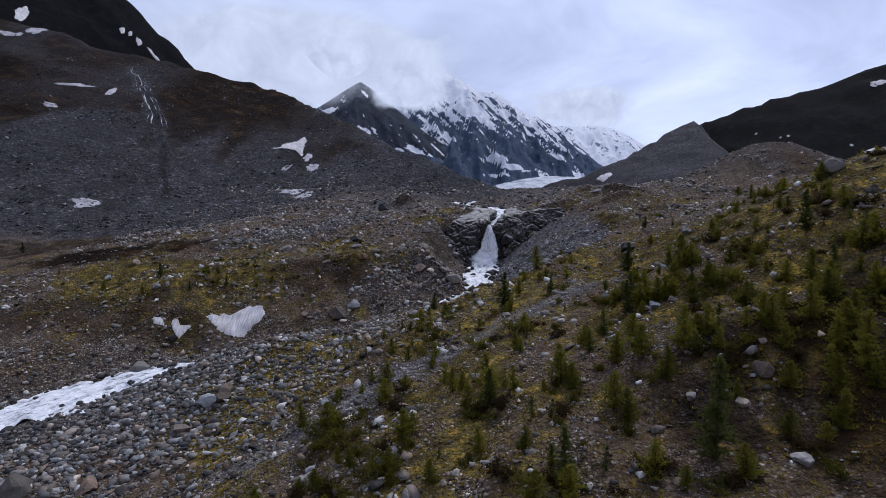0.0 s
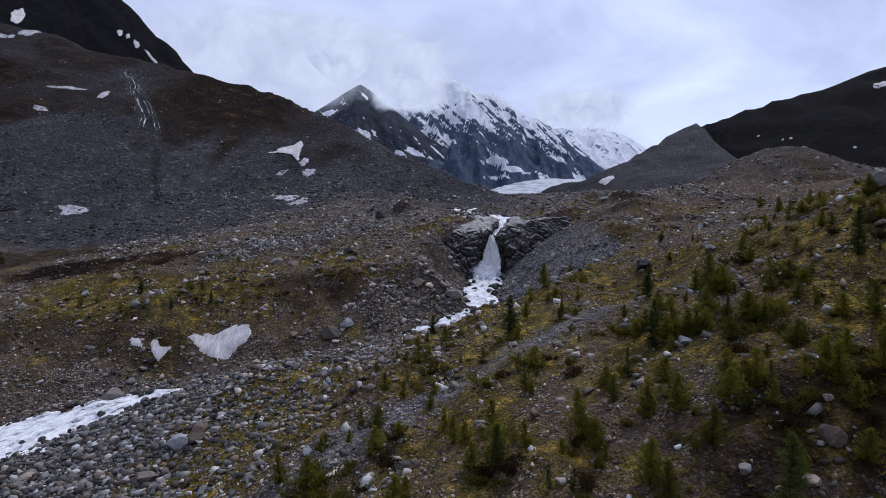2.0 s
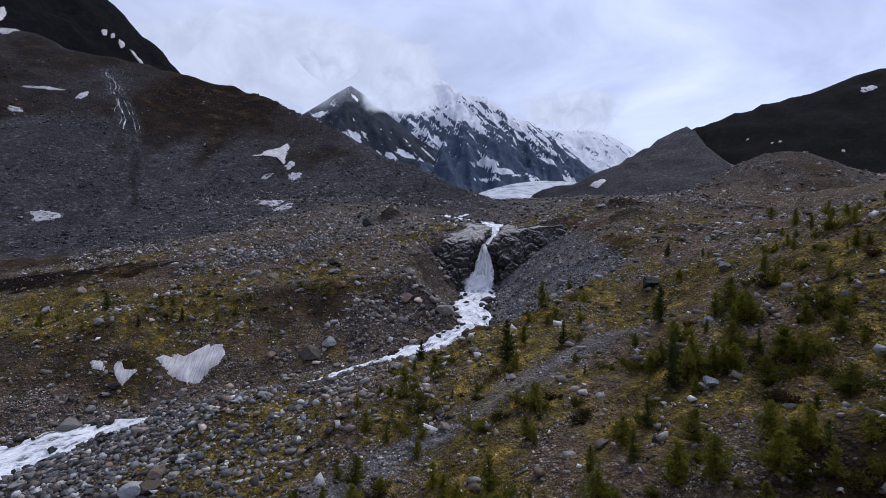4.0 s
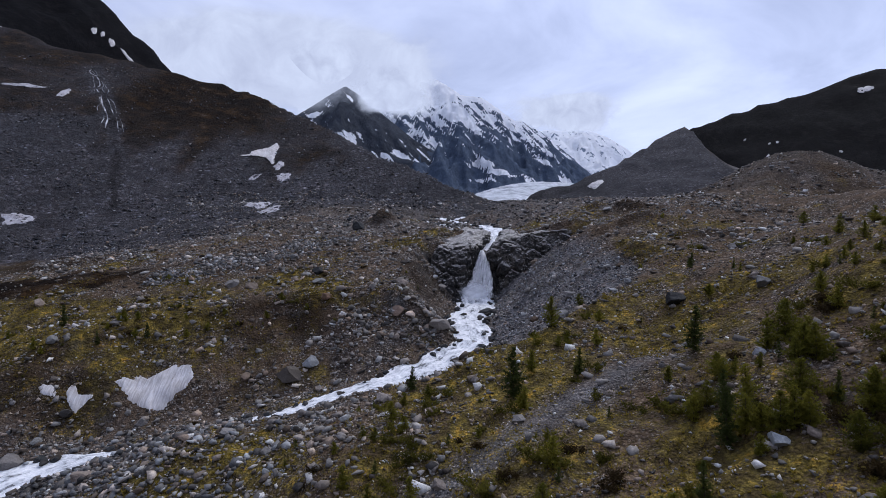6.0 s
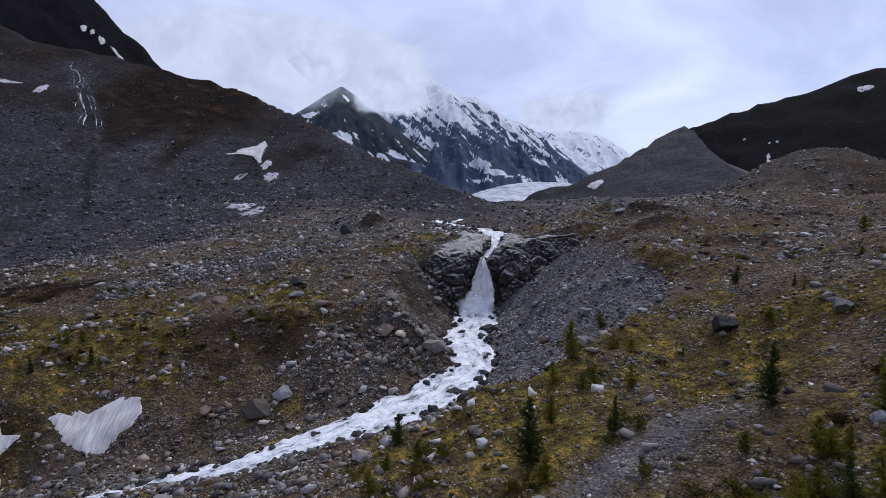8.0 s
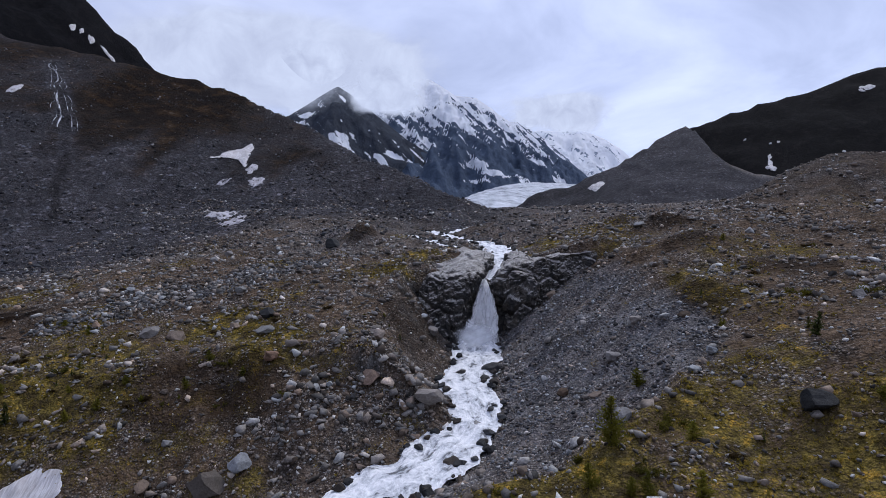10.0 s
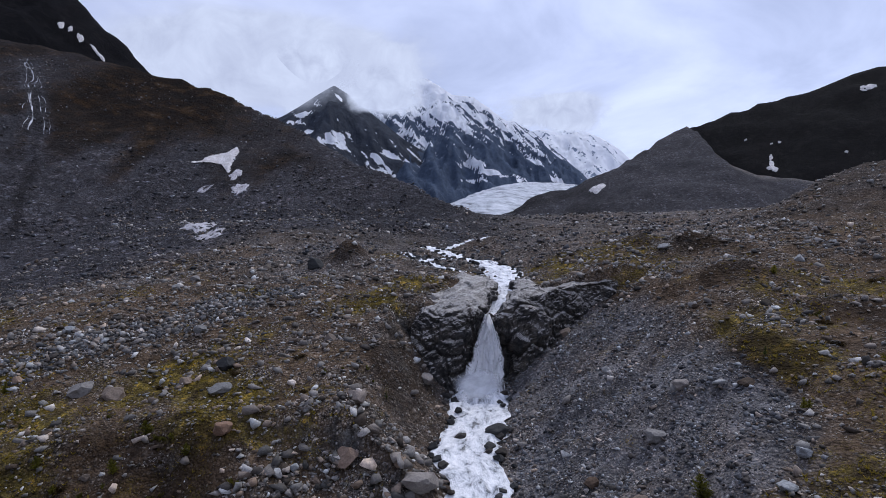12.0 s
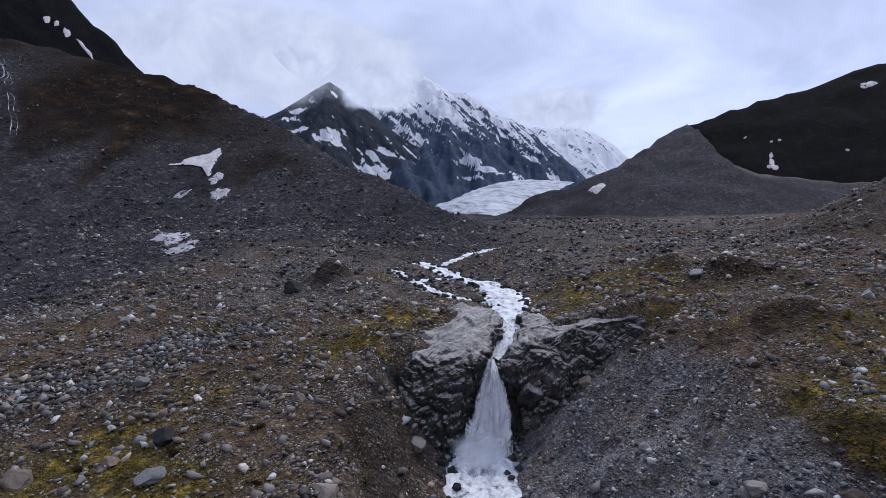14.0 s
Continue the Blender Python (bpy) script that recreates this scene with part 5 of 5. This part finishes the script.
# ---- trees and shrubs ----
def leaf_material(name, dark, light):
    k = Nodes(name)
    info = k.add("ObjectInfo")
    geo = k.add("NewGeometry")
    n = k.noise(1.5, 3)
    f = k.math("ADD", k.math("MULTIPLY", n, 0.5), k.math("MULTIPLY", info.outputs["Random"], 0.35))
    f = k.math("ADD", f, k.math("MULTIPLY", geo.outputs["Random Per Island"], 0.25))
    col = k.ramp(f, (0.25, dark), (0.85, light))
    mat = k.finish(col, 0.75, None, 0.1)
    thin = k.add("BsdfTranslucent", Color=col)
    both = k.add("MixShader", Fac=0.5)
    k.tree.links.new(k.bsdf.outputs[0], both.inputs[1])
    k.tree.links.new(thin.outputs[0], both.inputs[2])
    k.tree.links.new(both.outputs[0], k.out.inputs[0])
    return mat


SPRUCE = leaf_material("dark_conifer_needles", (0.034, 0.048, 0.015), (0.120, 0.138, 0.036))
LARCH = leaf_material("larch_needles", (0.070, 0.076, 0.014), (0.27, 0.245, 0.036))
SHRUB = leaf_material("shrub_leaves", (0.042, 0.044, 0.009), (0.18, 0.160, 0.028))
HERB = leaf_material("herb_leaves", (0.088, 0.074, 0.016), (0.31, 0.225, 0.036))
HEATHER = leaf_material("brown_shrub_leaves", (0.026, 0.018, 0.010), (0.075, 0.050, 0.020))


def bark_material():
    k = Nodes("bark")
    n = k.noise(6, 5, 0.6, k.scaled(k.coords(), 1, 1, 0.25))
    return k.finish(k.ramp(n, (0.3, (0.025, 0.018, 0.013)), (0.7, (0.085, 0.065, 0.05))), 0.9, k.bump(n, 0.6, 0.03))


BARK = bark_material()


def tuft(verts, faces, p, way, size, rng, blades=8, thin=0.125):
    """A spray of needles: thin blades that fan out round a twig."""
    for _ in range(blades):
        d = Vector((way.x + rng.gauss(0, 0.6), way.y + rng.gauss(0, 0.6), way.z + rng.gauss(0, 0.5))).normalized() * size * rng.uniform(0.6, 1.3)
        s = d.cross(Vector((rng.gauss(0, 1), rng.gauss(0, 1), rng.gauss(0, 1)))).normalized() * size * thin
        i = len(verts)
        verts += [p - s, p + s, p + d]
        faces.append((i, i + 1, i + 2))


def conifer(name, label, material, seed, high, spread, levels, droop, gap, needle, limbs=(6, 9), category="tree", group="young conifers on the moraine"):
    """A young conifer: tapered trunk, whorls of limbs, sprays of needles."""
    rng = random.Random(seed)
    tree = new(name)
    tagged(tree, label, category, group)
    bm = bmesh.new()
    ring = None
    lean = (rng.uniform(-0.03, 0.03), rng.uniform(-0.03, 0.03))
    bend = lambda z: Vector((lean[0] * z + 0.008 * high * math.sin(z * 1.7 + seed), lean[1] * z, z))
    for j in range(9):
        z = high * j / 8
        r = 0.018 * high * (1 - j / 8.3) + 0.004
        now = [bm.verts.new(bend(z) + Vector((r * math.cos(a), r * math.sin(a), -0.3 if j == 0 else 0))) for a in (k * math.pi / 4 for k in range(8))]
        if ring:
            for k in range(8):
                bm.faces.new((ring[k], ring[(k + 1) % 8], now[(k + 1) % 8], now[k]))
        ring = now
    verts, faces = [], []
    gaps = [(rng.uniform(0.1, 0.8), rng.uniform(0, 6.28)) for _ in range(3)]
    for j in range(levels):
        t = (j + rng.uniform(0.3, 0.7)) / levels
        z = high * (0.05 + 0.94 * t)
        length = spread * high * ((1 - t) ** 0.8 * min(1.0, 0.62 + 2.2 * t) + 0.035)
        for b in range(rng.randint(*limbs)):
            a = rng.uniform(0, 6.28)
            reach = length * rng.uniform(0.5, 1.2)
            for gt, ga in gaps:
                if abs(gt - t) < 0.10 and math.cos(a - ga) > 0.55:
                    reach *= 0.45
            up = 0.75 * t - droop * (1 - t) + rng.uniform(-0.1, 0.15)
            way = Vector((math.cos(a), math.sin(a), up)).normalized()
            base = bend(z)
            side = Vector((-way.y, way.x, 0)) * 0.003 * high
            bm.faces.new([bm.verts.new(base - side), bm.verts.new(base + side), bm.verts.new(base + way * reach)])
            n = max(2, int(reach / gap))
            for m in range(n):
                f = (m + rng.uniform(0.5, 1.0)) / n
                p = base + way * reach * f + Vector((0, 0, 0.10 * reach * f * f)) + Vector((rng.gauss(0, 0.25), rng.gauss(0, 0.25), rng.gauss(0, 0.2))) * needle
                tuft(verts, faces, p, way * 0.7 + Vector((0, 0, 0.25)), needle * (1.1 - 0.25 * t), rng)
    part("trunk", to_mesh("trunk", bm, True), BARK, tree, "grey-brown bark")
    part("crown", faces_mesh("crown", np.array([v[:] for v in verts]), np.array(faces), None, False), material, tree)
    return tree


def shrub(label, material, seed, wide, high):
    rng = random.Random(seed)
    bush = new("shrub")
    tagged(bush, label, "shrub", "low shrubs on the moraine")
    verts, faces = [], []
    bm = bmesh.new()
    heads = [(rng.uniform(0, 6.28), wide * rng.random() ** 0.7, rng.uniform(0.5, 1.1)) for _ in range(9)]
    for _ in range(60):
        ha, hr, hh = rng.choice(heads)
        top = Vector((hr * math.cos(ha) + rng.gauss(0, 0.16 * wide), hr * math.sin(ha) + rng.gauss(0, 0.16 * wide), high * hh * rng.uniform(0.6, 1.1)))
        foot = Vector((top.x * 0.45, top.y * 0.45, -0.1))
        side = Vector((-top.y, top.x, 0)).normalized() * 0.008
        bm.faces.new([bm.verts.new(foot - side), bm.verts.new(foot + side), bm.verts.new(top)])
        for m in range(7):
            p = foot.lerp(top, 0.3 + 0.75 * (m + rng.random()) / 7) + Vector((rng.gauss(0, 0.05), rng.gauss(0, 0.05), rng.gauss(0, 0.04)))
            tuft(verts, faces, p, (top - foot).normalized() * 0.5 + Vector((rng.gauss(0, 0.3), rng.gauss(0, 0.3), 0.1)), 0.085, rng, 4, 0.24)
    part("stem", to_mesh("stem", bm), BARK, bush, "bare brown branching stem")
    part("foliage", faces_mesh("foliage", np.array([v[:] for v in verts]), np.array(faces), None, False), material, bush)
    return bush


DARK_TREE = "young dark green conifer on the stony slope"
LARCH_TREE = "young yellow-green larch on the stony slope"
MODELS = {"dark": [conifer("conifer", DARK_TREE, SPRUCE, q, 4.0, w, 24, 0.22, 0.095, 0.19) for q, w in ((1, 0.25), (2, 0.29), (3, 0.22))],
          "larch": [conifer("larch", LARCH_TREE, LARCH, q, 4.0, w, 22, 0.0, 0.10, 0.18) for q, w in ((4, 0.33), (5, 0.39), (6, 0.30))],
          "sapling": [conifer("larch_sapling", "small yellow-green larch sapling among the stones", LARCH, q, 1.6, w, 15, -0.2, 0.075, 0.125, (6, 9), "sapling", "larch saplings on the moraine") for q, w in ((7, 0.42), (8, 0.55), (9, 0.48))]
          + [conifer("conifer_sapling", "small dark conifer sapling among the stones", SPRUCE, 12, 1.6, 0.3, 14, -0.1, 0.075, 0.11, (5, 8), "sapling", "conifer saplings on the moraine")]}
BUSHES = [shrub("olive-green leafy shrub on the stony slope", SHRUB, 21, 0.6, 0.5), shrub("low olive-green shrub on the stony slope", SHRUB, 22, 0.85, 0.38), shrub("reddish-brown dwarf shrub on the stony slope", HEATHER, 23, 0.7, 0.36)]
USED = set()


def plant(models, x, y, size, seed, base=1.0):
    rng = random.Random(seed)
    model = models[rng.randrange(len(models))]
    s = size / base
    m = Matrix.LocRotScale((x, y, surface(x, y) - 0.05), Euler((rng.uniform(-0.04, 0.04), rng.uniform(-0.04, 0.04), rng.uniform(0, 6.28))), (s * rng.uniform(0.9, 1.1),) * 2 + (s,))
    if model.name in USED:
        return copy_thing(model, m)
    USED.add(model.name)
    model.matrix_basis = m
    return model


DARK_TREES = ((6.3, 56.2, 4.0), (11.2, 57.2, 2.2), (14.8, 44.0, 5.9), (11.8, 40.2, 4.3), (19.4, 43.0, 4.0), (27.9, 42.7, 3.6), (13.0, 25.9, 6.9), (-1.0, 62.1, 2.4), (18.9, 65.6, 1.3), (3.0, 34.9, 3.0), (25.2, 35.5, 3.3), (18.3, 54.8, 3.8), (15.8, 46.1, 3.0),
              (26.1, 71.8, 1.9), (27.8, 67.1, 2.3), (-37.6, 81.9, 3.5), (-44.2, 86.4, 3.4), (-32.8, 83.6, 2.6), (-86.8, 114.4, 5.0), (5.8, 25.7, 4.0), (25.5, 85.2, 0.9))
LARCHES = ((11.3, 66.8, 3.0), (36.5, 66.0, 2.0), (34.3, 60.4, 2.2), (8.2, 59.6, 1.8), (11.0, 57.4, 2.2), (21.2, 43.1, 2.6), (28.0, 66.3, 2.2), (26.9, 73.7, 1.9), (6.0, 42.6, 3.0), (-9.1, 54.0, 1.4), (-10.5, 40.6, 3.3), (0.7, 39.8, 2.9), (22.6, 30.4, 4.1), (9.9, 29.1, 3.2), (12.8, 31.3, 3.3), (21.0, 37.4, 2.0), (-2.9, 29.7, 2.6), (-63.4, 91.2, 2.4),
           (8.3, 33.2, 2.6), (17.0, 34.6, 2.8), (23.5, 40.2, 2.4), (2.0, 30.6, 2.7), (15.6, 29.0, 3.0), (20.0, 27.5, 3.6), (26.5, 31.0, 3.6), (24.0, 26.2, 3.4), (-6.5, 33.5, 2.0), (10.0, 37.5, 2.6), (17.8, 48.8, 2.4))
for i, (x, y, size) in enumerate(DARK_TREES):
    plant(MODELS["dark"], x, y, 0.9 * size, i, 4.0)
for i, (x, y, size) in enumerate(LARCHES):
    plant(MODELS["larch"], x, y, 0.92 * size, 50 + i, 4.0)

# broad bushy larches and shrubs that stand out one by one
BROAD = ((0.1, 41.8, 1.7), (3.2, 40.1, 1.9), (1.4, 38.9, 1.5), (4.6, 36.0, 1.6), (11.1, 35.1, 2.2), (15.8, 35.8, 2.0), (17.4, 43.0, 1.8), (5.7, 43.3, 1.5),
         (10.2, 39.7, 1.6), (8.0, 37.9, 1.4), (12.7, 36.9, 1.8), (20.4, 37.1, 1.8), (23.6, 38.0, 1.6), (-4.0, 54.1, 0.9), (-5.7, 53.0, 0.9), (-5.9, 45.3, 1.2),
         (8.4, 60.5, 1.3), (11.1, 63.3, 1.0), (21.1, 48.0, 1.9), (20.8, 41.0, 1.5), (31.1, 53.6, 1.3), (29.6, 48.8, 1.2), (19.2, 32.0, 2.0), (21.9, 50.7, 2.6),
         (20.5, 50.3, 1.8), (21.3, 47.1, 2.2), (18.6, 44.6, 2.0), (16.8, 43.1, 2.0), (14.9, 47.6, 1.3), (15.8, 44.2, 2.2), (16.2, 75.9, 1.4), (13.9, 62.2, 1.3),
         (17.3, 49.8, 1.5), (24.0, 64.0, 0.9), (-1.3, 54.6, 1.0), (3.5, 52.4, 0.9), (-3.1, 53.2, 1.0), (-34.0, 83.3, 1.3), (-28.5, 84.2, 1.1), (-44.0, 80.8, 1.4),
         (-1.9, 34.1, 1.5), (-3.0, 30.7, 1.6), (-0.7, 28.3, 1.4), (-6.4, 42.9, 1.0), (4.4, 28.9, 1.5), (9.8, 25.1, 1.8), (8.0, 34.0, 1.6), (14.7, 33.5, 2.0),
         (19.1, 32.8, 2.0), (22.5, 30.6, 2.0), (21.6, 28.0, 2.0), (18.3, 28.8, 1.6),)
for i, (x, y, size) in enumerate(BROAD):
    plant(MODELS["sapling"][:3], x, y, size, 200 + i, 1.6)


def scatter(models, count, seed, sizes, base, sure):
    """Plants strewn in clumps: thick on the near hillside, thinner up the valley and on the bench across the stream."""
    rng = random.Random(seed)
    made = 0
    while made < count:
        x, y = rng.uniform(-62, 44), rng.uniform(24, 104)
        if abs(x) > y * 0.85 + 3 or on_water(x, y, 1.2):
            continue
        if math.hypot(x + 30.6, y - 79.4) < 5.5 or math.hypot(x + 36.5, y - 76.4) < 3:
            continue
        right = x > np.interp(y, (20, 60, 74, 80, 100), (-12, -9, 3, 17, 26))
        bench = math.exp(-((x + 45) / 18) ** 2 - ((y - 87) / 7) ** 2) + 0.35 * math.exp(-((x + 14) / 12) ** 2 - ((y - 93) / 8) ** 2)
        chance = float(np.interp(y, (24, 36, 44, 52, 62, 80, 104), (1.0, 1.0, 0.85, 0.35, 0.20, 0.10, 0.05))) if right else bench
        clump = 0.45 + 2.2 * float(fbm(np.array([x / 6]), np.array([y / 6]), 2, 91)[0])
        bare = float(scree_cover(np.array([x]), np.array([y]))[0])
        if rng.random() > chance * (sure + clump) * (1 - bare):
            continue
        plant(models, x, y, rng.uniform(*sizes) * (float(np.interp(y, (42, 58), (1.15, 0.75))) if right else 0.6), seed * 1000 + made, base)
        made += 1


scatter(MODELS["sapling"], 225, 31, (0.7, 2.0), 1.6, 0.0)
scatter(BUSHES, 300, 32, (0.7, 1.75), 1.0, 0.25)


# ---- low herbs ----
def herb_field():
    rs = np.random.RandomState(9)
    x, y = rs.uniform(-60, 45, 90000), rs.uniform(22, 135, 90000)
    keep = (rs.rand(90000) < np.clip(vegetation(x, y) * patchy(x, y, 95, 3.0) * 1.5, 0, 1)) & (np.abs(x) < y * 0.9 + 5)
    d, bed, w, side = along(LOWER, x, y)
    keep &= d > w * 1.3
    x, y = x[keep][:30000], y[keep][:30000]
    z = height(x, y)
    n, blades = len(x), 5
    a = rs.uniform(0, 6.28, (n, blades))
    s = rs.uniform(0.10, 0.28, (n, 1))
    tip = np.stack((np.cos(a) * s * 0.9, np.sin(a) * s * 0.9, s * rs.uniform(0.5, 1.0, (n, blades))), -1)
    side_ = np.stack((-np.sin(a), np.cos(a), 0 * a), -1) * (s * 0.22)[..., None]
    foot = np.stack((x, y, z - 0.02), -1)[:, None]
    v = np.stack((foot - side_, foot + side_, foot + tip), 2)
    f = np.arange(n * blades * 3).reshape(-1, 3)
    tagged(part("low_herbs", faces_mesh("low_herbs", v.reshape(-1, 3), f, None, False), HERB), "low yellow-green herbs and moss tufts", "herbs", kind="stuff")


herb_field()


# ---- clouds on the peaks ----
def cloud_bank(name, x, y, z, wide, high, seed, cover, soft):
    k = Nodes(name + "_vapour")
    uv = k.add("UVMap").outputs["UV"]
    sep = k.add("SeparateXYZ")
    k.tree.links.new(uv, sep.inputs[0])
    offset = k.add("VectorMath")
    offset.operation = "ADD"
    offset.inputs[1].default_value = (seed, seed * 0.7, 0)
    k.tree.links.new(uv, offset.inputs[0])
    n = k.noise(2.6, 7, 0.6, k.scaled(offset.outputs[0], 1.0 * wide / high, 1.0, 1), 0.5)
    bell = lambda s: k.math("SUBTRACT", 1.0, k.math("POWER", k.math("ABSOLUTE", k.math("SUBTRACT", k.math("MULTIPLY", s, 2.0), 1.0)), 2.0))
    ragged = k.noise(3.0, 5, 0.55, k.scaled(offset.outputs[0], 1.3, 0.8, 1))
    ragged2 = k.noise(2.3, 5, 0.55, k.scaled(offset.outputs[0], 1.1, 1.4, 1))
    wx = k.math("ADD", sep.outputs["X"], k.math("MULTIPLY", k.math("SUBTRACT", ragged, 0.5), 0.55))
    wy = k.math("ADD", sep.outputs["Y"], k.math("MULTIPLY", k.math("SUBTRACT", ragged2, 0.5), 0.55))
    body = k.math("MULTIPLY", bell(wx), bell(wy))
    edge = k.math("MULTIPLY", bell(sep.outputs["X"]), bell(sep.outputs["Y"]))
    f = k.math("ADD", k.math("MULTIPLY", body, cover), k.math("MULTIPLY", n, 0.9))
    a = k.math("MULTIPLY", k.ramp(f, (0.62, 0.0), (0.62 + soft, 1.0)), k.ramp(k.math("MULTIPLY", body, edge), (0.0, 0.0), (0.30, 1.0)))
    # the sheet glows by itself, at about the sky's brightness, instead of being lit
    glow = k.add("Emission", Color=k.ramp(n, (0.3, (0.50, 0.565, 0.78)), (0.7, (0.66, 0.745, 0.98))), Strength=1.0)
    clear = k.add("BsdfTransparent")
    mix = k.add("MixShader", Fac=a)
    k.tree.links.new(clear.outputs[0], mix.inputs[1])
    k.tree.links.new(glow.outputs[0], mix.inputs[2])
    k.tree.links.new(mix.outputs[0], k.out.inputs[0])
    u, v = np.meshgrid(np.linspace(0, 1, 24), np.linspace(0, 1, 12))
    X, Z = x + (u - 0.5) * wide, z + (v - 0.5) * high
    Y = y + 160 * (u - 0.5) ** 2 - 60 * v
    ob = part(name, grid_mesh(name, X, Y, Z, np.stack((u, v), -1)), k.mat)
    ob.visible_shadow = False
    return tagged(ob, "pale cloud hanging round the peaks", "cloud", kind="structure")


cloud_bank("backdrop_cloud_front", -760, 2330, 705, 1250, 470, 3.1, 1.3, 0.7)
cloud_bank("backdrop_cloud_saddle", -140, 2330, 572, 370, 220, 5.2, 1.2, 0.7)
cloud_bank("backdrop_cloud_behind", -420, 2760, 760, 1150, 560, 8.4, 1.1, 0.8)
cloud_bank("backdrop_cloud_far", 900, 3700, 760, 900, 330, 11.7, 0.9, 0.8)
cloud_bank("backdrop_cloud_cap", -455, 2330, 680, 420, 200, 14.3, 1.15, 0.7)
